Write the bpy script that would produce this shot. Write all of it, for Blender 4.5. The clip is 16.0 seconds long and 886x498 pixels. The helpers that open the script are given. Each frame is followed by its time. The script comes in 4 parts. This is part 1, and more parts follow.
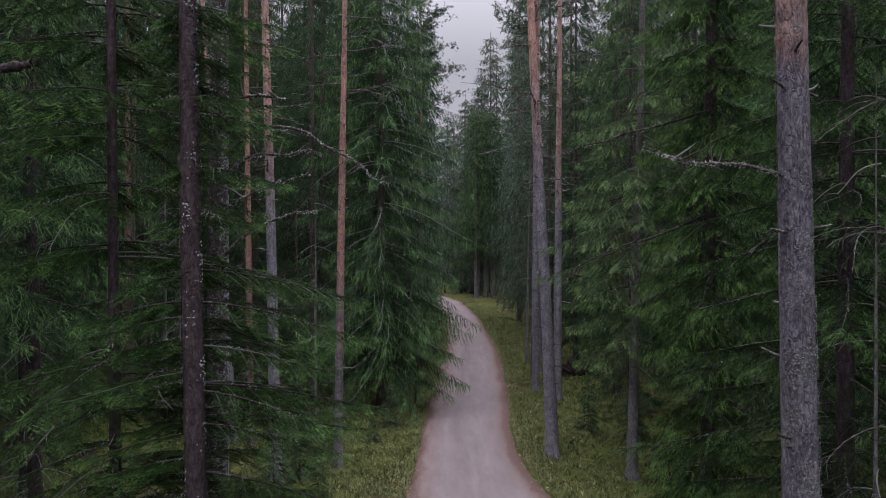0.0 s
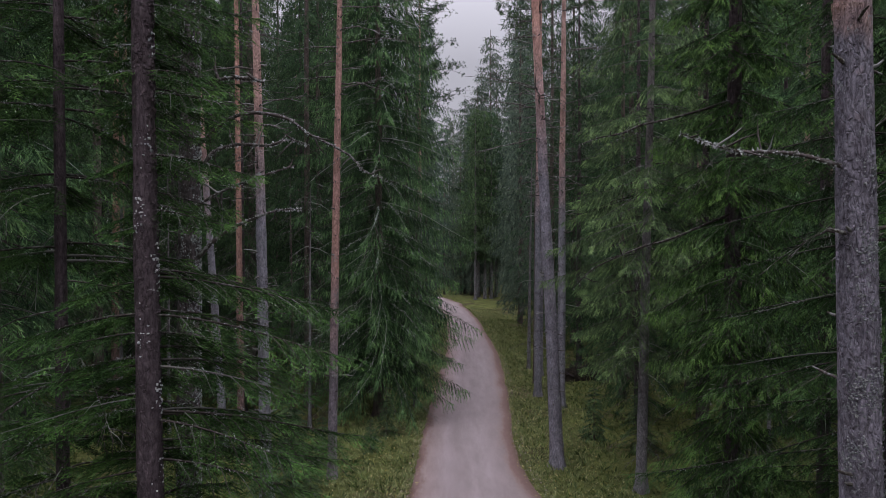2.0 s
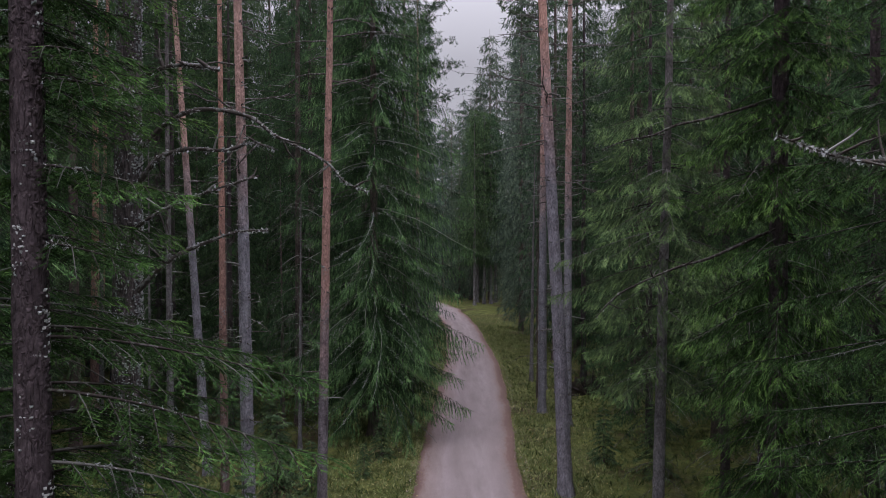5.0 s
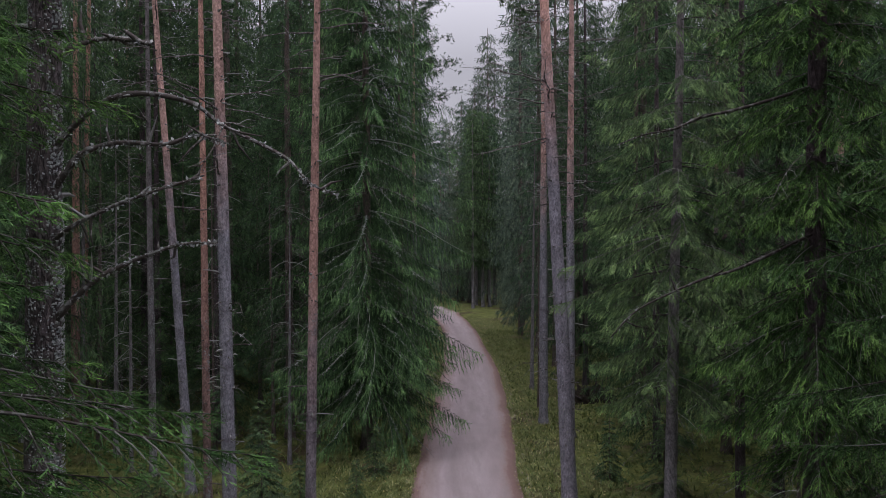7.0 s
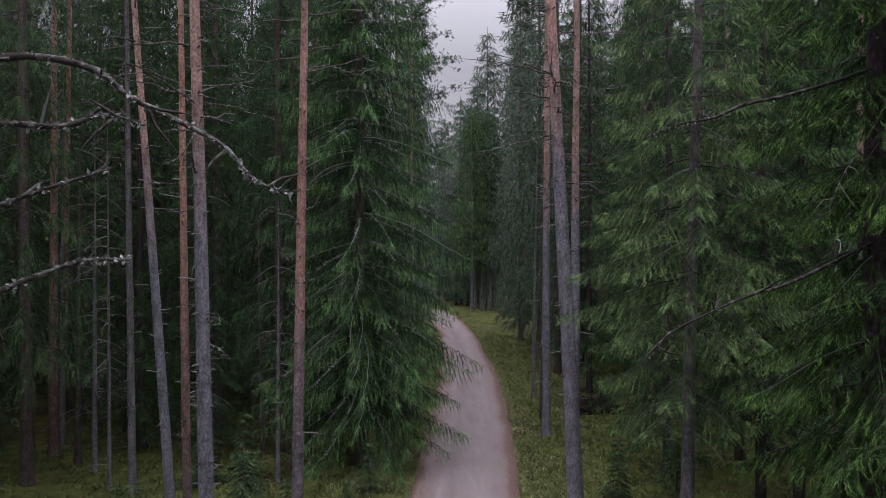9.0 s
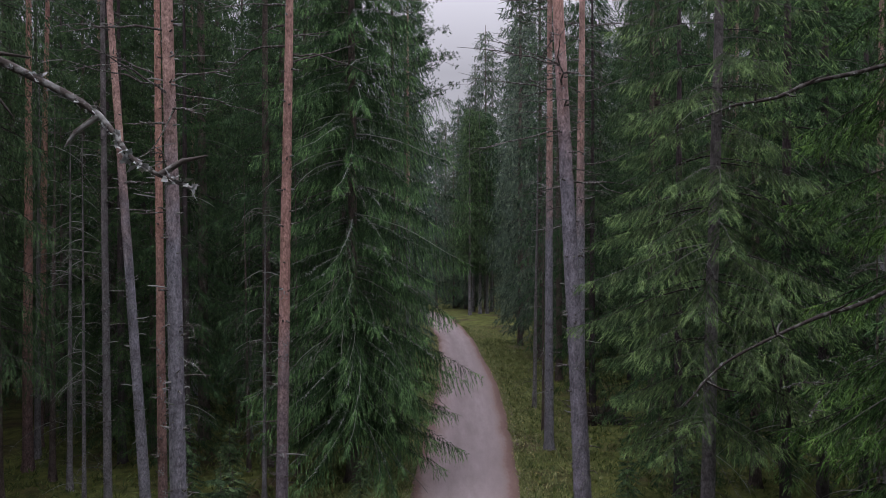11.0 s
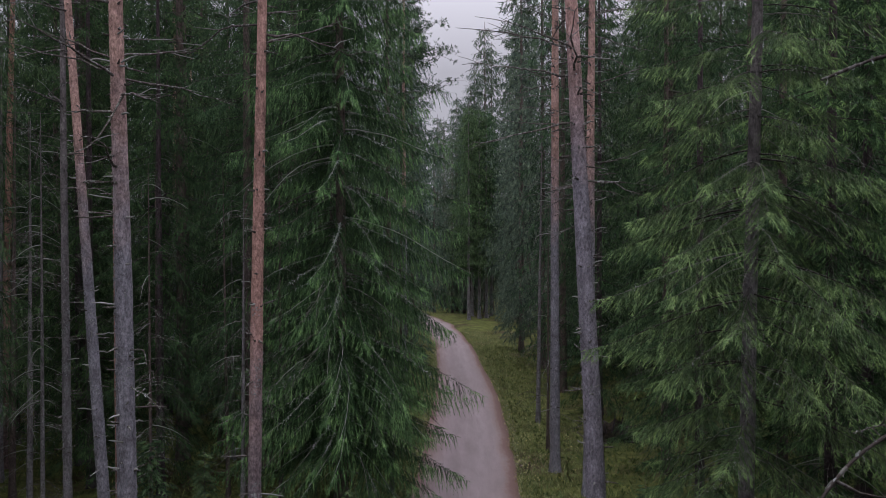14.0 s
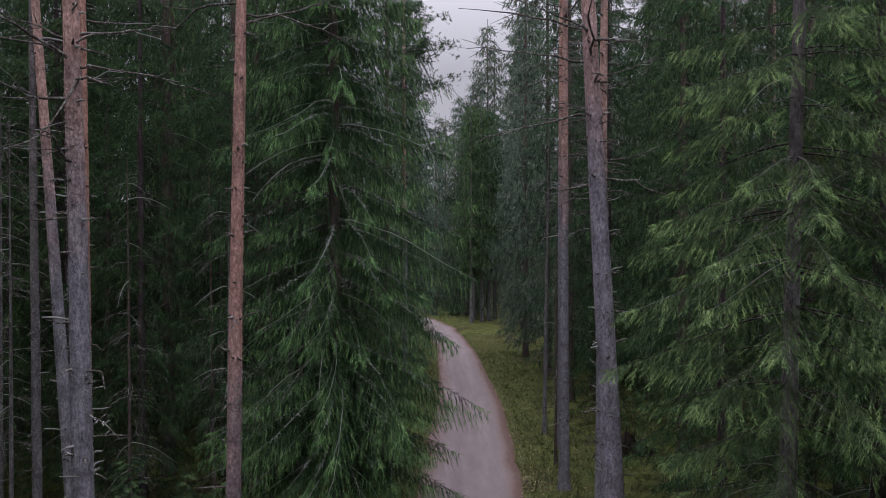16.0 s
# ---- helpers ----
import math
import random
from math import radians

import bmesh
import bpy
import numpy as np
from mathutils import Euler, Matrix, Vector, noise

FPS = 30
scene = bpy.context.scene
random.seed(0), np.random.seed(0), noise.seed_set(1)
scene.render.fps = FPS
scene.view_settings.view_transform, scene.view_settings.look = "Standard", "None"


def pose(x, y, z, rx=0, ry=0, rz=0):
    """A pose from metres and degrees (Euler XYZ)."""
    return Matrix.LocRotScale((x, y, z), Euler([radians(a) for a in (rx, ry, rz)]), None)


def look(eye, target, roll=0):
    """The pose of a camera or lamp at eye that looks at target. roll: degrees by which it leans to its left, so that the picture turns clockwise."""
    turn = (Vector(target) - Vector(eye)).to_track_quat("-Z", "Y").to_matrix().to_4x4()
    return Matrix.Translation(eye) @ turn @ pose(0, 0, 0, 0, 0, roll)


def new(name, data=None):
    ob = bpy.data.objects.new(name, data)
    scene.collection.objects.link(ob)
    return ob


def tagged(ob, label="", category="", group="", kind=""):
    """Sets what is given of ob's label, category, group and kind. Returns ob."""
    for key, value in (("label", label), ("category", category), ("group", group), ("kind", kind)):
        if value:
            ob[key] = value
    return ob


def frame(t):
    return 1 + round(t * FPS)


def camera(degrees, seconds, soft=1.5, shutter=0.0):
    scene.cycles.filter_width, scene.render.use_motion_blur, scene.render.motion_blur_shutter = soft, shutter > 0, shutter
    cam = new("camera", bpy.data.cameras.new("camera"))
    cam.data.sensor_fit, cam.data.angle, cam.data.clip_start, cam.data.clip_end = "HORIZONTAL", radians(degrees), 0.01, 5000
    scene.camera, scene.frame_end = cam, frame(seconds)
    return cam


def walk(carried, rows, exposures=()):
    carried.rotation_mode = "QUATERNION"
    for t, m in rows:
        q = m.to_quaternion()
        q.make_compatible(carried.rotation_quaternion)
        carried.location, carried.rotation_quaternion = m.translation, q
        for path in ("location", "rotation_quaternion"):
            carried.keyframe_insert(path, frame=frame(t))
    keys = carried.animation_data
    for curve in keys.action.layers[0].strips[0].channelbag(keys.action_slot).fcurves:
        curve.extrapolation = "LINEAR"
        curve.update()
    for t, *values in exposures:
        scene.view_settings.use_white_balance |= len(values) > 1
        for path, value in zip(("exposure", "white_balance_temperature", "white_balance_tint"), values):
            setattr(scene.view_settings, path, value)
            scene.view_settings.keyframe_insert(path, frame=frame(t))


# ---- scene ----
cam = camera(57.5, 16.0, soft=0.75)
METRES, EYE, TILT, LEAN, TURN = 10.0, 6.1, 0.0, 0.0, 0.0
ROWS = [
    (0.0, 0.0, 0.0, 0.0, -0.0, -1.26, 0.14),
    (0.5, -0.0003, 0.025, -0.0002, -0.01, -1.25, 0.13),
    (1.0, -0.0005, 0.051, -0.0005, -0.02, -1.24, 0.12),
    (1.5, -0.0006, 0.0774, -0.0007, -0.04, -1.23, 0.1),
    (2.0, -0.0014, 0.1043, -0.0003, -0.06, -1.22, 0.08),
    (2.5, -0.0023, 0.1311, 0.0015, -0.09, -1.21, 0.06),
    (3.0, -0.0034, 0.1582, 0.0052, -0.12, -1.2, 0.04),
    (3.5, -0.0046, 0.1857, 0.0093, -0.15, -1.19, 0.04),
    (4.0, -0.0053, 0.2122, 0.0136, -0.17, -1.17, 0.03),
    (6.5, 0.0002, 0.3563, 0.025, -0.29, -1.02, 0.2),
    (7.0, 0.0021, 0.3878, 0.0269, -0.31, -1.02, 0.26),
    (7.5, 0.0029, 0.4207, 0.0284, -0.35, -0.97, 0.21),
    (8.0, 0.0036, 0.4541, 0.0296, -0.39, -0.95, 0.18),
    (8.5, 0.0043, 0.4878, 0.0315, -0.39, -0.95, 0.18),
    (9.0, 0.0055, 0.5223, 0.033, -0.39, -0.92, 0.16),
    (11.5, 0.0061, 0.6916, 0.0391, -0.62, -0.82, 0.13),
    (12.0, 0.0064, 0.7247, 0.0407, -0.62, -0.8, 0.1),
    (12.5, 0.0073, 0.7572, 0.0424, -0.65, -0.79, 0.09),
    (13.0, 0.0091, 0.7895, 0.0439, -0.68, -0.77, 0.1),
    (13.5, 0.0114, 0.8217, 0.046, -0.69, -0.76, 0.12),
    (14.0, 0.0123, 0.8541, 0.0473, -0.68, -0.74, 0.14),
    (14.5, 0.0133, 0.8864, 0.0484, -0.65, -0.73, 0.17),
    (15.0, 0.0144, 0.9202, 0.0497, -0.61, -0.73, 0.2),
    (15.5, 0.0148, 0.957, 0.0513, -0.57, -0.72, 0.18),
    (16.0, 0.0148, 0.9974, 0.0528, -0.54, -0.69, 0.15),
]
walk(cam, [(t, pose(0, 0, EYE, TILT, LEAN, TURN) @ pose(METRES * x, METRES * y, METRES * z, 90 + pitch, roll, yaw)) for t, x, y, z, yaw, pitch, roll in ROWS])

# ---- light: an overcast sky, brighter towards the zenith, and a wide weak sun ----
world = bpy.data.worlds.new("overcast_sky")
scene.world = world
world.use_nodes = True
wn, wl = world.node_tree.nodes, world.node_tree.links
wn.clear()
sky = wn.new("ShaderNodeTexSky")
sky.sky_type, sky.sun_disc = "NISHITA", False
sky.sun_elevation, sky.sun_rotation = radians(69), radians(190)
sky.air_density, sky.dust_density, sky.ozone_density = 1.0, 3.0, 1.0
cloud = wn.new("ShaderNodeMix")
cloud.data_type = "RGBA"
cloud.inputs[0].default_value = 0.93
wcoord = wn.new("ShaderNodeTexCoord")
wsep = wn.new("ShaderNodeSeparateXYZ")
wramp = wn.new("ShaderNodeMapRange")
wramp.inputs["From Min"].default_value, wramp.inputs["From Max"].default_value = 0.2, 1.0
wramp.inputs["To Min"].default_value, wramp.inputs["To Max"].default_value = 5.0, 34.5
wgrey = wn.new("ShaderNodeMix")
wgrey.data_type, wgrey.blend_type = "RGBA", "MULTIPLY"
wgrey.inputs[0].default_value = 1.0
wgrey.inputs[6].default_value = (0.945, 0.92, 1.055, 1)
wback = wn.new("ShaderNodeBackground")
wback.inputs["Strength"].default_value = 0.1
wout = wn.new("ShaderNodeOutputWorld")
wl.new(wcoord.outputs["Generated"], wsep.inputs[0])
wl.new(wsep.outputs["Z"], wramp.inputs["Value"])
wl.new(wramp.outputs[0], wgrey.inputs[7])
wl.new(sky.outputs[0], cloud.inputs[6])
wl.new(wgrey.outputs[2], cloud.inputs[7])
wl.new(cloud.outputs[2], wback.inputs["Color"])
wl.new(wback.outputs[0], wout.inputs[0])

sun = new("sun", bpy.data.lights.new("sun", "SUN"))
sun.data.energy, sun.data.angle, sun.data.color = 1.6, radians(50), (1.0, 0.98, 0.96)
sun.matrix_world = look((0, 0, 60), (2, 9, 36))
scene.view_settings.exposure = 0.0


# ---- materials ----
def shader(name, rough=0.8, spec=0.3):
    m = bpy.data.materials.new(name)
    m.use_nodes = True
    n, l = m.node_tree.nodes, m.node_tree.links
    b = n["Principled BSDF"]
    b.inputs["Roughness"].default_value = rough
    b.inputs["Specular IOR Level"].default_value = spec
    return m, n, l, b


def noise_tex(n, l, scale, detail=4.0, rough=0.6, stretch=None, coord="Object"):
    t = n.new("ShaderNodeTexCoord")
    x = n.new("ShaderNodeTexNoise")
    x.inputs["Scale"].default_value, x.inputs["Detail"].default_value, x.inputs["Roughness"].default_value = scale, detail, rough
    src = t.outputs[coord]
    if stretch:
        mp = n.new("ShaderNodeMapping")
        mp.inputs["Scale"].default_value = stretch
        l.new(src, mp.inputs[0])
        src = mp.outputs[0]
    l.new(src, x.inputs["Vector"])
    return x.outputs["Fac"]


def ramp(n, l, fac, stops):
    r = n.new("ShaderNodeValToRGB")
    e = r.color_ramp.elements
    while len(e) < len(stops):
        e.new(0.5)
    for k, (p, c) in zip(e, stops):
        k.position, k.color = p, (*c, 1) if len(c) == 3 else c
    l.new(fac, r.inputs[0])
    return r.outputs[0]


def mixed(n, l, fac, a, b, blend="MIX"):
    m = n.new("ShaderNodeMix")
    m.data_type, m.blend_type = "RGBA", blend
    for i, v in ((0, fac), (6, a), (7, b)):
        if isinstance(v, (int, float)):
            m.inputs[i].default_value = v
        elif isinstance(v, tuple):
            m.inputs[i].default_value = (*v, 1)
        else:
            l.new(v, m.inputs[i])
    return m.outputs[2]


def bump(n, l, b, height, dist=0.02, strength=0.8):
    k = n.new("ShaderNodeBump")
    k.inputs["Distance"].default_value, k.inputs["Strength"].default_value = dist, strength
    l.new(height, k.inputs["Height"])
    l.new(k.outputs[0], b.inputs["Normal"])


def span(n, l, v, a, b):
    r = n.new("ShaderNodeMapRange")
    r.inputs["From Min"].default_value, r.inputs["From Max"].default_value = a, b
    l.new(v, r.inputs["Value"])
    return r.outputs[0]


def needles(name, dark, mid, light, glow=0.12):
    """Needle foliage: each shoot its own green, each tree a shade of its own, some light passing through."""
    m, n, l, b = shader(name, 0.8, 0.04)
    geo, info = n.new("ShaderNodeNewGeometry"), n.new("ShaderNodeObjectInfo")
    soft = lambda q, f: tuple(v * (1 - f) + w * f for v, w in zip(q, mid))
    c = ramp(n, l, geo.outputs["Random Per Island"], [(0.0, soft(dark, 0.55)), (0.5, mid), (0.95, soft(light, 0.55)), (1.0, light)])
    # clump noise paints the boughs' dark hollows and lit tufts into the green
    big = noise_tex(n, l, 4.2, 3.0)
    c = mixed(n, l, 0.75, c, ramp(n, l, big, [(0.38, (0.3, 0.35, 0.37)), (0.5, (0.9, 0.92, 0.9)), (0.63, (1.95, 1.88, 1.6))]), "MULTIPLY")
    c = mixed(n, l, 0.8, c, ramp(n, l, info.outputs["Random"], [(0.0, (0.75, 0.86, 0.85)), (1.0, (1.18, 1.1, 0.95))]), "MULTIPLY")
    l.new(c, b.inputs["Base Color"])
    # a shoot is round with needles, so its flat mesh is shaded as something fuller
    fuller = n.new("ShaderNodeVectorMath")
    fuller.operation = "MULTIPLY_ADD"
    fuller.inputs[1].default_value, fuller.inputs[2].default_value = (0.7, 0.7, 0.7), (0, 0, 0.15)
    l.new(geo.outputs["Normal"], fuller.inputs[0])
    whole = n.new("ShaderNodeVectorMath")
    whole.operation = "NORMALIZE"
    l.new(fuller.outputs[0], whole.inputs[0])
    l.new(whole.outputs[0], b.inputs["Normal"])
    t = n.new("ShaderNodeBsdfTranslucent")
    l.new(c, t.inputs[0])
    mx = n.new("ShaderNodeMixShader")
    mx.inputs[0].default_value = glow
    l.new(b.outputs[0], mx.inputs[1])
    l.new(t.outputs[0], mx.inputs[2])
    l.new(mx.outputs[0], n["Material Output"].inputs["Surface"])
    return m


def bark(name, low, high, z_low, z_high, lichen, lichen_amount, plate=22.0, depth=0.007):
    """Bark: plates and furrows, from one colour at the foot to another higher up, with crusts of lichen."""
    m, n, l, b = shader(name, 0.9, 0.15)
    t = n.new("ShaderNodeTexCoord")
    sep = n.new("ShaderNodeSeparateXYZ")
    l.new(t.outputs["Object"], sep.inputs[0])
    ragged = noise_tex(n, l, 1.6, 5.0)
    add = n.new("ShaderNodeMath")
    add.operation = "MULTIPLY_ADD"
    add.inputs[1].default_value = 4.0
    l.new(ragged, add.inputs[0])
    l.new(sep.outputs["Z"], add.inputs[2])
    h = span(n, l, add.outputs[0], z_low + 2, z_high + 2)
    c = mixed(n, l, h, low, high)
    mp = n.new("ShaderNodeMapping")
    mp.inputs["Scale"].default_value = (1, 1, 0.3)
    l.new(t.outputs["Object"], mp.inputs[0])
    vor = n.new("ShaderNodeTexVoronoi")
    vor.feature, vor.inputs["Scale"].default_value = "DISTANCE_TO_EDGE", plate
    warp = n.new("ShaderNodeTexNoise")
    warp.inputs["Scale"].default_value, warp.inputs["Detail"].default_value = 9.0, 4.0
    l.new(mp.outputs[0], warp.inputs["Vector"])
    wv = mixed(n, l, 0.22, mp.outputs[0], warp.outputs["Color"])
    l.new(wv, vor.inputs["Vector"])
    crack = span(n, l, vor.outputs["Distance"], 0.0, 0.16)
    c = mixed(n, l, 0.75, c, ramp(n, l, crack, [(0.0, (0.72, 0.7, 0.7)), (0.4, (0.97, 0.96, 0.96)), (1.0, (1.05, 1.04, 1.04))]), "MULTIPLY")
    fine = noise_tex(n, l, 26.0, 7.0, 0.75, (1, 1, 0.6))
    c = mixed(n, l, 0.85, c, ramp(n, l, fine, [(0.34, (0.4, 0.38, 0.38)), (0.5, (0.95, 0.94, 0.94)), (0.66, (1.65, 1.62, 1.6))]), "MULTIPLY")
    mottle = noise_tex(n, l, 6.0, 6.0, 0.7, (1, 1, 0.55))
    c = mixed(n, l, 0.8, c, ramp(n, l, mottle, [(0.36, (0.6, 0.58, 0.6)), (0.5, (1.0, 1.0, 1.0)), (0.66, (1.4, 1.4, 1.42))]), "MULTIPLY")
    spots = noise_tex(n, l, 9.0, 8.0, 0.75)
    cover = ramp(n, l, spots, [(0.72 - lichen_amount * 0.3, (0, 0, 0)), (0.76 - lichen_amount * 0.3, (1, 1, 1))])
    c = mixed(n, l, cover, c, lichen)
    l.new(c, b.inputs["Base Color"])
    hh = n.new("ShaderNodeMath")
    hh.operation = "MULTIPLY_ADD"
    hh.inputs[1].default_value = 0.35
    l.new(fine, hh.inputs[0])
    l.new(crack, hh.inputs[2])
    bump(n, l, b, hh.outputs[0], depth)
    return m


# old needles darkened, naturally lighter young shoots raised further: bough shade and light painted
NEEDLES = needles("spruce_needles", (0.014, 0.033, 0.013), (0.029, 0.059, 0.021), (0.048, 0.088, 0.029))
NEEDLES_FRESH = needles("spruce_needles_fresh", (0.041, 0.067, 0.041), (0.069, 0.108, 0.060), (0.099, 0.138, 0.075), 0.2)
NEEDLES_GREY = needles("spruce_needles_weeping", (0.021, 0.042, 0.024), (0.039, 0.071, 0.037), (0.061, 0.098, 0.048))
# darkened copy of NEEDLES and its shoots; the shade is in the colour
NEEDLES_SHADED = needles("spruce_needles_shaded", (0.009, 0.022, 0.009), (0.020, 0.039, 0.015), (0.034, 0.059, 0.022))
NEEDLES_TIP_SHADED = needles("spruce_shoots_shaded", (0.042, 0.080, 0.032), (0.071, 0.127, 0.047), (0.108, 0.173, 0.061))
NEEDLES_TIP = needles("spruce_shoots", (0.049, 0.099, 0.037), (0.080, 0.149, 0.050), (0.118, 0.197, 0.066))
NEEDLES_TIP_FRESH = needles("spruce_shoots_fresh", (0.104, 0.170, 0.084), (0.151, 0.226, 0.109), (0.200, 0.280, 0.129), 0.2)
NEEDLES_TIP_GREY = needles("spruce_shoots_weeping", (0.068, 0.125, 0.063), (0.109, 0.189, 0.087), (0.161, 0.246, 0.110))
# paler, greyer green for far spruces: haze worked into the needle colour
NEEDLES_HAZED = needles("spruce_needles_hazed", (0.032, 0.058, 0.035), (0.054, 0.091, 0.051), (0.079, 0.122, 0.069))
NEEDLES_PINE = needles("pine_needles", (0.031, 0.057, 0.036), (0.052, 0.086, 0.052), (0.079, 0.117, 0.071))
# lighter blue-grey for spruces past 47 m, haze mixed into the base colour
NEEDLES_HAZE_BLUE = needles("spruce_needles_haze_blue", (0.055, 0.078, 0.064), (0.085, 0.114, 0.094), (0.115, 0.145, 0.122))
LICHEN = (0.30, 0.31, 0.30)
BARK_PINE = bark("pine_bark", (0.19, 0.188, 0.222), (0.36, 0.235, 0.212), 6.4, 9.6, (0.27, 0.28, 0.29), 0.16)
BARK_PINE_NEAR = bark("pine_bark_near", (0.165, 0.155, 0.19), (0.36, 0.21, 0.165), 7.3, 9.0, (0.25, 0.26, 0.275), 0.42, 24.0, 0.012)
BARK_PINE_GREY = bark("pine_bark_grey", (0.20, 0.192, 0.232), (0.4, 0.235, 0.2), 7.5, 12.0, (0.26, 0.27, 0.28), 0.28)
BARK_PINE_RED = bark("pine_bark_red", (0.15, 0.105, 0.105), (0.32, 0.185, 0.155), 1.0, 8.0, LICHEN, 0.05)
BARK_PINE_PINK = bark("pine_bark_pink", (0.17, 0.15, 0.175), (0.33, 0.2, 0.178), 2.6, 6.2, LICHEN, 0.08)
BARK_DARK = bark("spruce_bark_dark", (0.052, 0.043, 0.051), (0.07, 0.054, 0.062), 0.0, 9.0, (0.3, 0.3, 0.31), 0.22, 26.0)
BARK_SPRUCE = bark("spruce_bark", (0.085, 0.068, 0.066), (0.10, 0.08, 0.075), 0.0, 10.0, LICHEN, 0.2, 30.0)
BARK_GREY = bark("spruce_bark_grey", (0.165, 0.16, 0.175), (0.12, 0.11, 0.115), 2.0, 9.0, LICHEN, 0.2, 30.0)
BARK_CRUSTED = bark("lichen_crusted_bark", (0.09, 0.078, 0.082), (0.10, 0.085, 0.09), 0.0, 10.0, (0.2, 0.21, 0.22), 0.52, 24.0, 0.03)


def twig_mat(name, dark, light, part_light):
    m, n, l, b = shader(name, 0.9, 0.1)
    geo = n.new("ShaderNodeNewGeometry")
    c = ramp(n, l, geo.outputs["Random Per Island"], [(0.0, dark), (1 - part_light, tuple(v * 1.3 for v in dark)), (1 - part_light + 0.06, light), (1.0, tuple(v * 1.2 for v in light))])
    spots = noise_tex(n, l, 16.0, 5.0)
    c = mixed(n, l, ramp(n, l, spots, [(0.52, (0, 0, 0)), (0.6, (1, 1, 1))]), c, light)
    l.new(c, b.inputs["Base Color"])
    bump(n, l, b, noise_tex(n, l, 60.0, 3.0), 0.01)
    return m


LIMB = twig_mat("spruce_limb", (0.03, 0.025, 0.024), (0.095, 0.095, 0.09), 0.2)
LIMB_PALE = twig_mat("lichened_spruce_limb", (0.05, 0.045, 0.042), (0.2, 0.205, 0.195), 0.35)
DEADWOOD = twig_mat("dead_lichened_twig", (0.06, 0.054, 0.05), (0.19, 0.197, 0.187), 0.3)
PINE_LIMB = twig_mat("pine_dead_branch", (0.06, 0.052, 0.05), (0.2, 0.2, 0.2), 0.3)
LICHEN_DULL = twig_mat("dull_lichen", (0.13, 0.135, 0.145), (0.25, 0.26, 0.265), 0.3)
LICHEN_MAT = twig_mat("pale_lichen", (0.21, 0.22, 0.228), (0.36, 0.37, 0.375), 0.4)


# ---- mesh helpers ----
def mesh_from(name, verts, faces, smooth=False):
    """A mesh from arrays of places and of triangles or quads."""
    me = bpy.data.meshes.new(name)
    verts, faces = np.asarray(verts, np.float32), np.asarray(faces, np.int32)
    k = faces.shape[1]
    me.vertices.add(len(verts))
    me.vertices.foreach_set("co", verts.ravel())
    me.loops.add(faces.size)
    me.loops.foreach_set("vertex_index", faces.ravel())
    me.polygons.add(len(faces))
    me.polygons.foreach_set("loop_start", np.arange(len(faces), dtype=np.int32) * k)
    me.polygons.foreach_set("use_smooth", np.full(len(faces), smooth))
    me.update(calc_edges=True)
    return me


def part(name, me, material, parent, label="", kind=""):
    ob = new(name, me)
    if not me.materials:
        me.materials.append(material)
    ob.parent = parent
    return tagged(ob, label, kind=kind)


def thing(name, x, y, z, label, category, group="", turn=0.0):
    ob = new(name)
    ob.empty_display_size = 0.3
    ob.matrix_basis = pose(x, y, z, 0, 0, turn)
    return tagged(ob, label, category, group)


def joined(pieces):
    """Several (verts, faces) as one."""
    pieces = [p for p in pieces if len(p[0])]
    off, vs, fs = 0, [], []
    for v, f in pieces:
        vs.append(v)
        fs.append(np.asarray(f) + off)
        off += len(v)
    return np.concatenate(vs), np.concatenate(fs)


def unit(v):
    return v / np.maximum(np.linalg.norm(v, axis=-1, keepdims=True), 1e-9)


def tube(points, radii, sides=6, cap=True):
    """A tapered tube of quads along a curve."""
    p = np.asarray(points, float)
    r = np.asarray(radii, float)
    d = unit(np.gradient(p, axis=0))
    ref = np.array([0.0, 0, 1]) if abs(d[0][2]) < 0.8 else np.array([1.0, 0, 0])
    u = unit(np.cross(d, ref))
    w = np.cross(d, u)
    a = np.arange(sides) * 2 * np.pi / sides
    ring = u[:, None] * np.cos(a)[None, :, None] + w[:, None] * np.sin(a)[None, :, None]
    v = (p[:, None] + ring * r[:, None, None]).reshape(-1, 3)
    i = np.arange(len(p) - 1)[:, None] * sides
    j = np.arange(sides)[None]
    j2 = (j + 1) % sides
    f = np.stack([i + j, i + j2, i + sides + j2, i + sides + j], -1).reshape(-1, 4)
    return v, f


def curve_of(points, n):
    """A smooth curve through a few points."""
    p = np.asarray(points, float)
    q = np.vstack([2 * p[0] - p[1], p, 2 * p[-1] - p[-2]])
    s = np.linspace(0, len(p) - 1 - 1e-6, n)
    i, t = s.astype(int), (s % 1)[:, None]
    a, b, c, d = q[i], q[i + 1], q[i + 2], q[i + 3]
    return 0.5 * (2 * b + (c - a) * t + (2 * a - 5 * b + 4 * c - d) * t ** 2 + (3 * b - a - 3 * c + d) * t ** 3)


